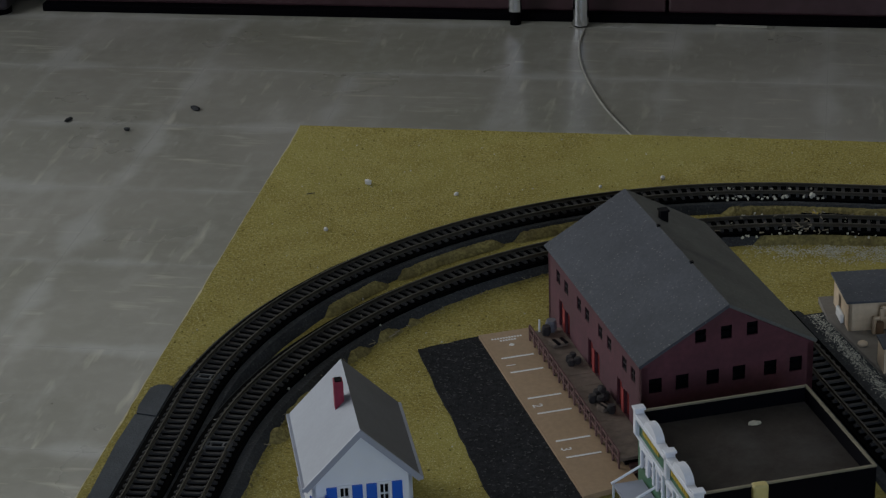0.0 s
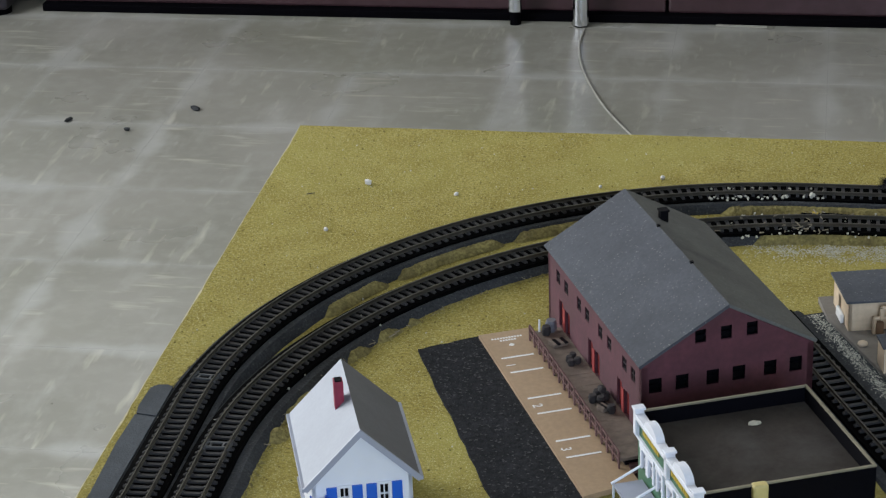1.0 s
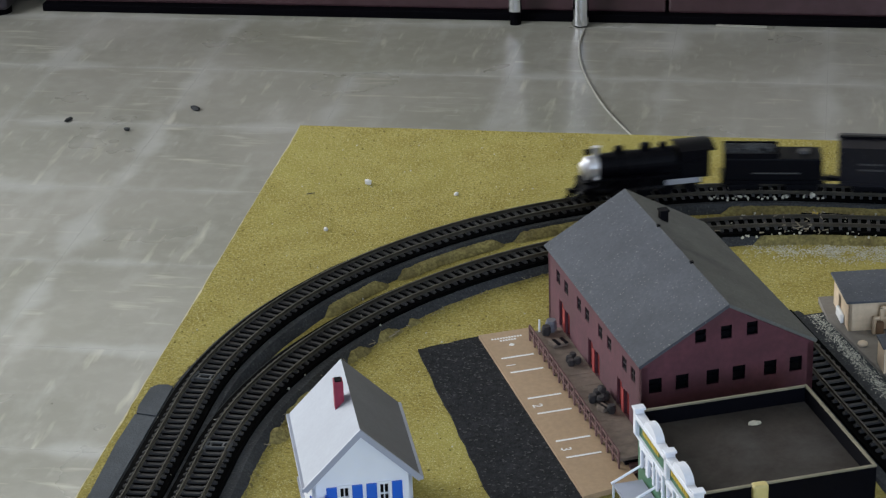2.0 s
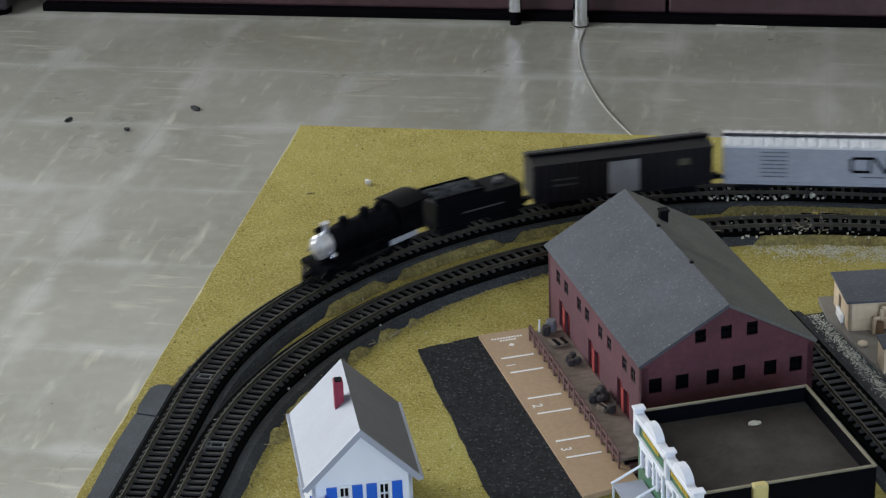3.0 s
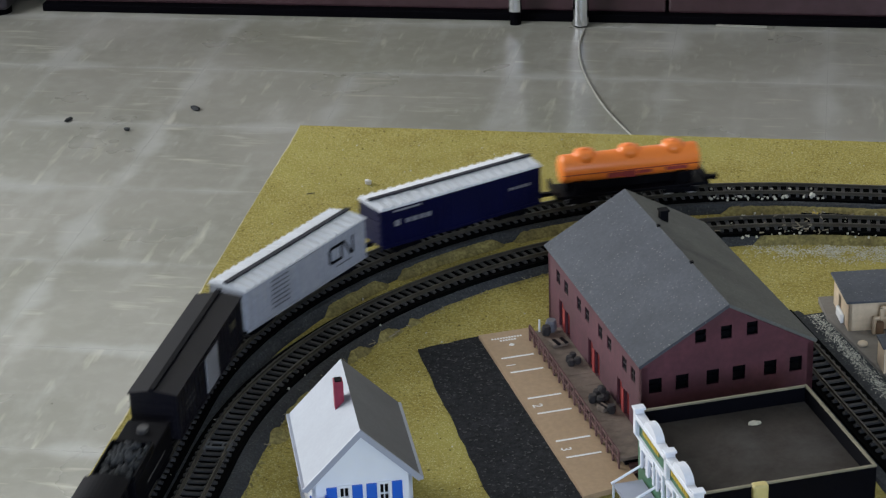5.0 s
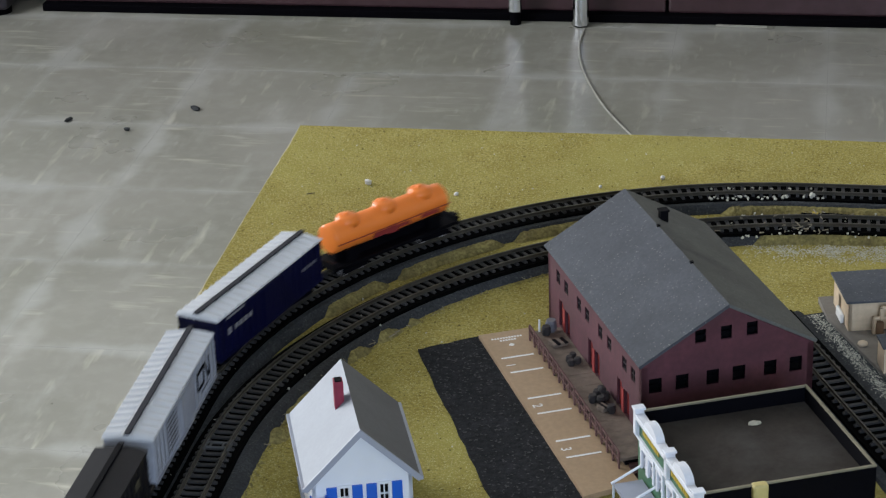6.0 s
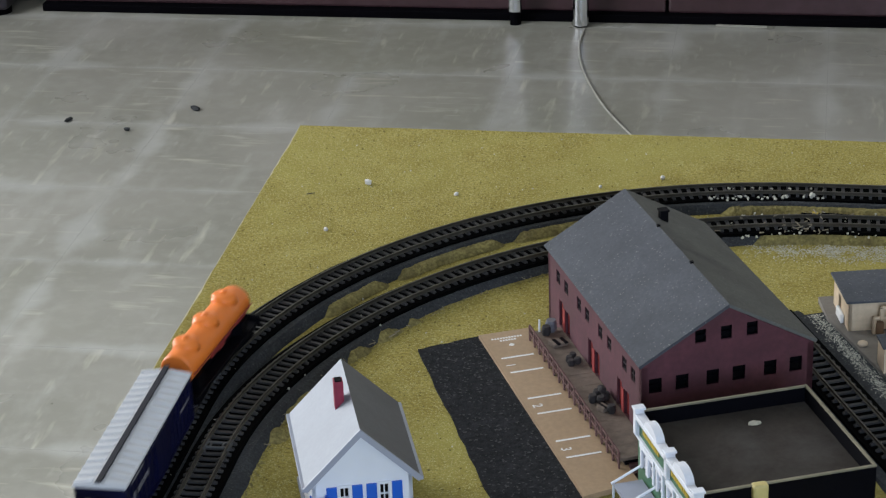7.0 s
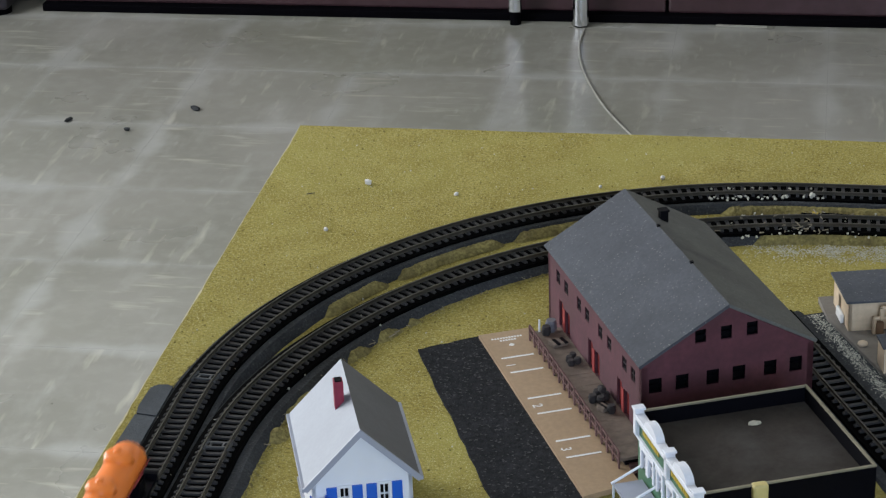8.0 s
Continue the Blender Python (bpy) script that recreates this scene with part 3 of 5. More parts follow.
    for y in (0.0345, 0.068):
        box(bm, DW / 2 - 0.0006, y, DH + DR + 0.0012, DW / 2 + 0.0006, y + 0.0012, DH + DR + 0.0019)
    part("ridge_clip", bm, M_BLACK, d)
    bm = bm_new()
    box(bm, DW / 2 + 0.0050, 0.0795, DH + DR - 0.006, DW / 2 + 0.0080, 0.0825, DH + DR + 0.0014, bevel=0.0002)
    box(bm, DW / 2 + 0.0047, 0.0792, DH + DR + 0.0014, DW / 2 + 0.0083, 0.0828, DH + DR + 0.0020)
    part("chimney", bm, M_BLACK, d, "short square black chimney")
    bm = bm_new()
    box(bm, 0.002, 0.002, DH - 0.0008, DW - 0.002, DL - 0.002, DH)
    part("loft_floor", bm, M_BLACK, d)
    return d


depot()


def loading_deck():
    """Brown plank deck along the depot with a lattice fascia."""
    w, y0, y1 = 0.0118, -0.0125, 0.0880
    d = thing("loading_deck", "brown planked loading deck with lattice skirting", "model deck", pose(0.1848, -0.2925, 0, 0, 0, YAW))
    n = 34
    for i in range(n):
        bm = bm_new()
        a = y0 + (y1 - y0) * i / n
        box(bm, -w, a + 0.00004, DECK_Z - 0.0011, -0.0001, a + (y1 - y0) / n - 0.00004, DECK_Z - 0.00002 * (i % 3))
        part("plank", bm, M_DECK, d)
    bm = bm_new()
    box(bm, -w + 0.002, y0 + 0.0008, 0.0026, -0.0005, y1 - 0.0008, DECK_Z - 0.0012)
    part("underframe", bm, M_BLACK, d)
    bm = bm_new()
    box(bm, -w - 0.0006, y0, RAIL_Z - 0.0007, -w - 0.0001, y1, RAIL_Z)
    box(bm, -w - 0.0006, y0, DECK_Z - 0.0008, -w - 0.0001, y1, DECK_Z)
    part("lattice_rail", bm, M_LATTICE, d, "reddish brown railing")
    k = 17
    for i in range(k + 1):
        y = y0 + (y1 - y0) * i / k
        bm = bm_new()
        box(bm, -w - 0.0008, y - 0.0004, 0.0022, -w - 0.0002, y + 0.0004, RAIL_Z)
        part("post", bm, M_LATTICE, d)
        if i < k:
            y2 = y0 + (y1 - y0) * (i + 1) / k
            for za, zb in ((0.0024, RAIL_Z - 0.0004), (RAIL_Z - 0.0004, 0.0024)):
                bm = bm_new()
                rod(bm, (-w - 0.0004, y, za), (-w - 0.0004, y2, zb), 0.00026, 6)
                part("brace", bm, M_LATTICE, d)
    bm = bm_new()
    for i in range(3):
        box(bm, -w + 0.003, y0 - 0.0016 * (i + 1), 0.0022, -0.001, y0 - 0.0016 * i, DECK_Z - 0.0022 * (i + 1))
    part("steps", bm, M_LATTICE, d)


loading_deck()


def in_depot(x, y, z=0.0, rz=0.0):
    return pose(0.1848, -0.2925, 0, 0, 0, YAW) @ pose(x, y, z, 0, 0, rz)


def parking_slab():
    x0, x1, y0, y1 = -0.0292, -0.0088, -0.0260, 0.0985
    d = thing("parking_slab", "smooth tan model parking slab with white painted bays", "model slab", pose(0.1848, -0.2925, 0, 0, 0, YAW))
    bm = bm_new()
    prism(bm, [(x0, y0), (x1, y0 + 0.0035), (x1, y1), (x0, y1)], 0.0002, 0.0022)
    part("slab", bm, M_TAN, d)
    bm = bm_new()
    for k, yb in enumerate((0.0772, 0.0444, 0.0118)):
        for yy in (yb, yb - 0.0118):
            box(bm, x0 + 0.0026, yy - 0.0005, 0.0022, x0 + 0.0150, yy + 0.0004, 0.0023)
    part("bay_line", bm, M_WHITE, d, "white painted bay lines")
    for k, yb in enumerate((0.0772, 0.0444, 0.0118)):
        cu = bpy.data.curves.new("digit", "FONT")
        cu.body, cu.size, cu.extrude, cu.align_x, cu.align_y = str(k + 1), 0.0052, 0.00004, "CENTER", "CENTER"
        ob = new("bay_digit", cu)
        dg = bpy.context.evaluated_depsgraph_get()
        me = bpy.data.meshes.new_from_object(ob.evaluated_get(dg))
        bpy.data.objects.remove(ob)
        me.materials.append(M_WHITE)
        piece("bay_digit", me, d, pose(x0 + 0.0042, yb - 0.0062, 0.00226, 0, 0, -90))
    bm = bm_new()
    for a, b, y in ((0.0035, 0.0150, 0.0926), (0.0062, 0.0125, 0.0906)):
        x = x0 + a
        while x < x0 + b:
            box(bm, x, y, 0.0022, x + 0.0007, y + 0.0011, 0.0023)
            x += 0.0011
    ball(bm, (x0 + 0.0095, 0.0870, 0.0022), 0.0011, 1, 1, 0.08, 10, 4)
    part("faded_marking", bm, M_WHITE, d, "faded illegible white marking")


parking_slab()


def road():
    bm = bm_new()
    rng = random.Random(5)
    far = [(-0.0286 - 0.0246 * i / 12, 0.0998 - 0.003 * (i / 12) + rng.uniform(-0.0004, 0.0004)) for i in range(13)]
    left = [(-0.0532 - 0.018 * i / 60 + rng.uniform(-0.0004, 0.0004), 0.0968 - 0.45 * i / 60) for i in range(1, 61)]
    prism(bm, far + left + [(-0.0330, -0.35), (-0.0290, 0.0)], 0.0002, 0.0011)
    solid("road", bm, M_ROAD, "black granular asphalt strip beside the tan slab", "model road", pose(0.1848, -0.2925, 0, 0, 0, YAW), kind="structure")


road()

HW, HL, HH, HR = 0.0318, 0.0455, 0.0262, 0.0160


def white_house():
    d = thing("white_house", "white model house with pale gabled roof and blue shutters", "model house", pose(0.0883, -0.3685, 0, 0, 0, 18.5))
    th = 0.0012
    wins = [(x - 0.0014, 0.0148, x + 0.0014, 0.0226) for x in (0.0102, 0.0228)]
    low = [(x - 0.0014, 0.0045, x + 0.0014, 0.0115) for x in (0.0102, 0.0228)]
    bm = bm_new()
    wall_panel(bm, HW, HH, th, wins + low)
    gable_panel(bm, HW, HH, HR, th, [])
    fw = part("front_wall", bm, M_SIDING, d)
    for h in wins + low:
        small_window(fw, *h, Matrix(), M_SIDING, 2, 2)
        for x0, x1 in ((h[0] - 0.0043, h[0] - 0.0010), (h[2] + 0.0010, h[2] + 0.0043)):
            bm = bm_new()
            box(bm, x0, -0.0006, h[1] - 0.0006, x1, -0.00005, h[3] + 0.0006, bevel=0.0001)
            part("shutter", bm, M_BLUE, fw, "bright blue shutter")
        bm = bm_new()
        wall_panel(bm, h[2] - h[0] + 0.0018, h[3] - h[1] + 0.0018, 0.0005, [(0.0009, 0.0009, h[2] - h[0] + 0.0009, h[3] - h[1] + 0.0009)], m=pose(h[0] - 0.0009, -0.00045, h[1] - 0.0009))
        part("window_surround", bm, M_SIDING, fw, "white window surround")
        bm = bm_new()
        box(bm, h[0] - 0.0006, -0.0009, h[1] - 0.0009, h[2] + 0.0006, 0.0, h[1], bevel=0.0001)
        part("sill", bm, M_SIDING, fw)
    for m, w, nm in ((pose(HW, HL, 0, 0, 0, 180), HW, "rear_wall"), (pose(0, HL, 0, 0, 0, -90), HL, "west_wall"), (pose(HW, 0, 0, 0, 0, 90), HL, "east_wall")):
        bm = bm_new()
        wall_panel(bm, w, HH, th, [], m=m)
        if nm == "rear_wall":
            gable_panel(bm, HW, HH, HR, th, [], m=m)
        part(nm, bm, M_SIDING, d)
    ov, oe, k = 0.0017, 0.0022, HR / (HW / 2)
    # the east slope's shade is put into its darker grey
    for x0, x1, mat, lab in ((-ov, HW / 2, M_LROOF, "pale grey roof slope"), (HW + ov, HW / 2, M_LROOF_SHADE, "mid-grey roof slope, darkened as the shaded side")):
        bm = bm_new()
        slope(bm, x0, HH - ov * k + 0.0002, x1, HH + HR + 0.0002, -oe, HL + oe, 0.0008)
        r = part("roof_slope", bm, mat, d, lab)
        bm = bm_new()
        sg = -1 if x0 < 0 else 1
        box(bm, x0 + sg * 0.0009 - 0.0007, -oe, HH - ov * k - 0.0009, x0 + sg * 0.0009 + 0.0007, HL + oe, HH - ov * k + 0.0007, bevel=0.0002)
        part("gutter", bm, M_TRIM, r, "grey gutter")
        bm = bm_new()
        slope(bm, x0, HH - ov * k - 0.0008, x1, HH + HR - 0.0008, -oe - 0.0008, -oe - 0.0001, 0.0019)
        part("bargeboard", bm, M_TRIM, r, "grey-blue bargeboard")
    bm = bm_new()
    box(bm, 0.0108, 0.0220, HH + 0.006, 0.0138, 0.0256, HH + HR + 0.0060, bevel=0.00015)
    c = part("chimney", bm, M_CHIM, d, "dark red chimney stack")
    bm = bm_new()
    box(bm, 0.0112, 0.0224, HH + HR + 0.0060, 0.0134, 0.0252, HH + HR + 0.0064)
    part("flue", bm, M_BLACK, c)
    bm = bm_new()
    box(bm, -0.0012, -0.0012, 0.0002, HW + 0.0012, HL + 0.0012, 0.0016)
    part("plinth", bm, M_TRIM, d)
    # blue and white lean-to at the front west corner
    bm = bm_new()
    box(bm, -0.0005, -0.0085, 0.0190, 0.0040, -0.0008, 0.0202, bevel=0.0002)
    part("porch_roof", bm, M_SIDING, d, "white porch roof")
    bm = bm_new()
    box(bm, -0.0008, -0.0088, 0.0172, -0.0003, -0.0006, 0.0214)
    box(bm, 0.0040, -0.0088, 0.0172, 0.0046, -0.0006, 0.0210)
    part("porch_trim", bm, M_BLUE, d, "bright blue porch trim")
    for x in (0.0, 0.0038):
        bm = bm_new()
        rod(bm, (x, -0.0078, 0.0002), (x, -0.0078, 0.0191), 0.0005, 8)
        part("porch_post", bm, M_SIDING, d, "white porch post")
    bm = bm_new()
    box(bm, HW + 0.0017, 0.0005, HH - 0.0042, HW + 0.0032, 0.0022, HH - 0.0026, bevel=0.0003)
    part("lamp_bracket", bm, M_BLACK, d)


white_house()

SW, SL, SH = 0.0580, 0.0560, 0.0262


def store():
    """Flat-roofed store with a green and white false front on its west side."""
    d = thing("storefront", "flat-roofed model store with green and white false front", "model building", pose(0.1862, -0.3165, 0, 0, 0, 23.5))
    bm = bm_new()
    box(bm, 0.0012, -SL, 0.0002, SW, 0, SH - 0.0042)
    part("body", bm, M_BLACK, d, "near-black body walls")
    bm = bm_new()
    box(bm, 0.0022, -SL + 0.0008, SH - 0.0042, SW - 0.0008, -0.0008, SH - 0.0032)
    part("flat_roof", bm, M_PITWALL, d, "dirty dark brown flat roof")
    for nm, a in (("north", (0.0012, -0.0007, SW, 0.0)), ("east", (SW - 0.0007, -SL + 0.0007, SW, -0.0007)), ("south", (0.0012, -SL, SW, -SL + 0.0007))):
        bm = bm_new()
        box(bm, a[0], a[1], SH - 0.0042, a[2], a[3], SH + 0.0020)
        p = part("parapet", bm, M_BLACK, d, "black parapet")
        bm = bm_new()
        box(bm, a[0] - 0.0001, a[1] - 0.0001, SH + 0.0020, a[2] + 0.0001, a[3] + 0.0001, SH + 0.0026)
        part("coping", bm, M_CREAM_EDGE, p, "cream coping strip")
    # false front in the plane x = 0, running south
    bm = bm_new()
    wall_panel(bm, SL, 0.0262, 0.0014, [(y - 0.0022, 0.0105, y + 0.0022, 0.0172) for y in (0.0075, 0.0140, 0.0230, 0.0330, 0.0430, 0.0500)], m=pose(-0.0004, 0, 0.0002, 0, 0, -90))
    ff = part("false_front", bm, M_GREEN, d, "green painted false front")
    for y in (0.0075, 0.0140, 0.0230, 0.0330, 0.0430, 0.0500):
        small_window(ff, y - 0.0022, 0.0107, y + 0.0022, 0.0174, pose(-0.0008, 0, 0.0, 0, 0, -90), M_SIDING, 2, 2)
        bm = bm_new()
        for a, b in ((y - 0.0033, y - 0.0022), (y + 0.0022, y + 0.0033)):
            box(bm, a, -0.0008, 0.0100, b, 0.0, 0.0184, pose(-0.0004, 0, 0, 0, 0, -90))
        box(bm, y - 0.0036, -0.001, 0.0176, y + 0.0036, 0.0, 0.0192, pose(-0.0004, 0, 0, 0, 0, -90))
        part("window_trim", bm, M_SIDING, ff, "white window surround")
    mf = pose(-0.0004, 0, 0, 0, 0, -90)
    bm = bm_new()
    box(bm, -0.0006, -0.0014, 0.0262, SL, 0.0018, 0.0280, mf, bevel=0.0002)
    box(bm, 0.0, -0.0008, 0.0192, SL, 0.0, 0.0202, mf)
    part("cornice", bm, M_SIDING, ff, "white cornice")
    for y in (0.0, 0.0300, SL):
        bm = bm_new()
        box(bm, y - 0.0012, -0.0014, 0.0200, y + 0.0012, 0.0018, 0.0296, mf, bevel=0.0003)
        box(bm, y - 0.0016, -0.0018, 0.0292, y + 0.0016, 0.0022, 0.0301, mf, bevel=0.0002)
        part("pilaster", bm, M_SIDING, ff, "white pilaster")
    for c in (0.0155, 0.0430):
        bm = bm_new()
        t = bmesh.new()
        k = 12
        pts = [(c + 0.0062 * math.cos(math.pi * i / k), 0.0279 + 0.0036 * math.sin(math.pi * i / k)) for i in range(k + 1)]
        a = [t.verts.new((x, -0.0012, z)) for x, z in pts]
        b = [t.verts.new((x, 0.0016, z)) for x, z in pts]
        t.faces.new(a)
        t.faces.new(b[::-1])
        for i in range(k + 1):
            j = (i + 1) % (k + 1)
            t.faces.new((a[i], b[i], b[j], a[j]))
        bmesh.ops.recalc_face_normals(t, faces=t.faces)
        merge(bm, t, mf)
        part("arched_pediment", bm, M_SIDING, ff, "white arched pediment")
    for y0, y1 in ((0.0055, 0.0200), (0.0330, 0.0480)):
        bm = bm_new()
        y = y0
        while y < y1:
            box(bm, y, -0.0004, 0.0226, y + 0.0010, 0.0, 0.0243, mf)
            y += 0.0016
        part("sign_bars", bm, M_YELLOW, ff, "yellow illegible sign lettering")
    # white porch with props
    bm = bm_new()
    box(bm, 0.006, -0.0105, 0.0055, 0.032, -0.0006, 0.0063, mf)
    pr = part("porch_roof", bm, M_TRIM, d, "grey-white porch roof")
    for y in (0.0015, 0.016, 0.031):
        bm = bm_new()
        rod(bm, (-0.0104, -y - 0.003, 0.0002), (-0.0104, -y - 0.003, 0.0058), 0.00045, 8)
        rod(bm, (-0.0112, -y - 0.003, 0.0056), (-0.0006, -y - 0.003, 0.0108), 0.00045, 8)
        part("porch_brace", bm, M_SIDING, pr, "white porch brace")
    bm = bm_new()
    ball(bm, (0.0360, -0.0100, SH - 0.0030), 0.0024, 1.0, 0.7, 0.12, 10, 6)
    for v in bm.verts:
        v.co += Vector((noise.noise(v.co * 900), noise.noise(v.co * 900 + Vector((3, 1, 0))), 0)) * 0.0007
    solid("paper_scrap", bm, M_STONE_W, "small pale scrap lying on the flat roof", "scrap", pose(0.1862, -0.3165, 0, 0, 0, 23.5))
    bm = bm_new()
    box(bm, 0.0155, -SL - 0.0022, SH - 0.0022, 0.0205, -SL + 0.0012, SH + 0.0031, bevel=0.0008)
    solid("yellow_block", bm, material("pale_yellow", (0.60, 0.50, 0.20), 0.5, scale=100), "small pale yellow block clipped on the roof edge", "block", pose(0.1862, -0.3165, 0, 0, 0, 23.5) @ pose(0.0015, 0, 0.0))


store()


def cream_shed():
    d = thing("cream_shed", "cream plastic model shed with a dark flat roof", "model building", pose(0.2537, -0.1990, 0, 0, 0, 13))
    L, W = 0.045, 0.0245
    h = 0.0140
    bm = bm_new()
    prism(bm, [(0.0094, -0.0563), (L + 0.02, -0.055), (L + 0.02, W + 0.006), (-0.0045, W + 0.006), (-0.0050, 0.012)], 0.0002, 0.0024)
    part("base_slab", bm, material("grey_base", (0.21, 0.19, 0.165), 0.8, scale=60, fine=500), d, "grey-brown base slab")
    for w, holes, m in ((L, [(0.0185, 0.0, 0.0225, 0.0075), (0.030, 0.003, 0.034, 0.007)], pose(0, 0, 0.0024)), (L, [], pose(L, W, 0.0024, 0, 0, 180)),
                        (W, [(0.008, 0.002, 0.012, 0.008)], pose(0, W, 0.0024, 0, 0, -90)), (W, [], pose(L, 0, 0.0024, 0, 0, 90))):
        bm = bm_new()
        wall_panel(bm, w, h - 0.0024, 0.0012, holes, m=m)
        part("wall", bm, M_CREAM, d)
    bm = bm_new()
    box(bm, -0.0012, -0.0012, h, L + 0.001, W + 0.0012, h + 0.0010, bevel=0.0002)
    part("roof", bm, M_ROOF, d, "dark grey roof panel")
    bm = bm_new()
    box(bm, -0.0014, 0.0065, 0.0024, -0.0001, 0.0150, 0.0062, bevel=0.0004)
    part("side_box", bm, M_WHITE, d, "white box fixed to the shed wall")
    bm = bm_new()
    for a, b in (((0.009, -0.003, 0.0028), (0.009, -0.003, 0.0085)), ((0.009, -0.003, 0.0085), (0.0155, -0.003, 0.0085)), ((0.0115, -0.0035, 0.0085), (0.0115, -0.0035, 0.0128)),
                 ((0.0115, -0.0035, 0.0128), (0.0175, -0.0035, 0.0128)), ((0.0175, -0.0035, 0.0128), (0.0175, -0.0035, 0.0024)), ((0.0175, -0.0035, 0.0075), (0.024, -0.0035, 0.0075))):
        rod(bm, a, b, 0.0008, 10)
        ball(bm, a, 0.00082, u=8, v=6), ball(bm, b, 0.00082, u=8, v=6)
    part("pipework", bm, M_CREAM, d, "cream pipe loops")
    bm = bm_new()
    box(bm, 0.0095, -0.004, 0.0024, 0.0125, -0.001, 0.0070, bevel=0.0003)
    part("wood_box", bm, material("brown_box", (0.25, 0.15, 0.085), 0.7, scale=200), d)
    bm = bm_new()
    box(bm, 0.0125, -0.0170, 0.0055, 0.0185, -0.0160, 0.0063)
    for k in range(4):
        box(bm, 0.0128 + 0.0018 * k, -0.0170, 0.0024, 0.0136 + 0.0018 * k, -0.0162, 0.0058)
    part("ramp_frame", bm, M_CREAM, d)
    e = thing("small_shed", "low cream model annex with a dark roof", "model building", pose(0.2662, -0.2322, 0, 0, 0, 12.5))
    bm = bm_new()
    box(bm, 0, 0, 0.0024, 0.02, 0.0098, 0.0122, bevel=0.0002)
    part("walls", bm, M_CREAM, e)
    bm = bm_new()
    box(bm, -0.0006, -0.0006, 0.0122, 0.0206, 0.0104, 0.0131, bevel=0.0002)
    part("roof", bm, M_ROOF, e, "dark grey roof panel")
    bm = bm_new()
    ball(bm, (0, 0, 0.0012), 0.0016, 1.2, 0.9, 0.8)
    solid("sack", bm, M_CREAM, "small tan sack on the base slab", "sack", pose(0.2590, -0.2110, 0.0024))


cream_shed()


def west_pad():
    bm = bm_new()
    prism(bm, [(0.0065, -0.2715), (0.0085, -0.2690), (0.0120, -0.2685), (0.0145, -0.2700), (0.0145, -0.292), (0.0068, -0.2905), (0.0060, -0.285)], 0.0002, 0.0040)
    prism(bm, [(0.0066, -0.2915), (0.0145, -0.2930), (0.0145, -0.70), (0.0072, -0.70), (0.0072, -0.345), (0.0060, -0.312)], 0.0002, 0.0040)
    solid("grey_pad", bm, M_PAD, "dark grey foam pad beside the track with a cut", "model pad")


west_pad()

# ---------------------------------------------------------------- rolling stock
# every vehicle: origin on the rail tops at its middle, +x is the way of travel
WHEEL_R = 0.0026


TRUCKS = []


def truck(parent, x):
    """A swivelling truck; its own origin is at its pivot on the rail tops."""
    bm = bm_new()
    for side in (-1, 1):
        box(bm, -0.0072, side * 0.0057 - 0.0006, 0.0012, 0.0072, side * 0.0057 + 0.0006, 0.0034, bevel=0.0003)
    box(bm, -0.0015, -0.0060, 0.0026, 0.0015, 0.0060, 0.0046)
    t = part("truck", bm, M_BLACK, parent)
    t.matrix_basis = pose(x, 0, 0)
    TRUCKS.append((parent, t, x))
    for dx in (-0.0048, 0.0048):
        bm = bm_new()
        rod(bm, (dx, -0.0056, WHEEL_R), (dx, 0.0056, WHEEL_R), 0.0006, 8)
        for side in (-1, 1):
            rod(bm, (dx, side * RAIL_OFF - 0.0006, WHEEL_R), (dx, side * RAIL_OFF + 0.0006, WHEEL_R), WHEEL_R, 18)
        part("wheelset", bm, M_NICKEL if parent.name.startswith("tank") else M_BLACK, t)


def coupler(parent, x, sg):
    bm = bm_new()
    box(bm, min(x, x + sg * 0.0056), -0.0009, 0.0035, max(x, x + sg * 0.0056), 0.0009, 0.0050)
    box(bm, x + sg * 0.0048 - 0.0008, -0.0019, 0.0031, x + sg * 0.0048 + 0.0008, 0.0012, 0.0053, bevel=0.0002)
    part("coupler", bm, M_BLACK, parent)


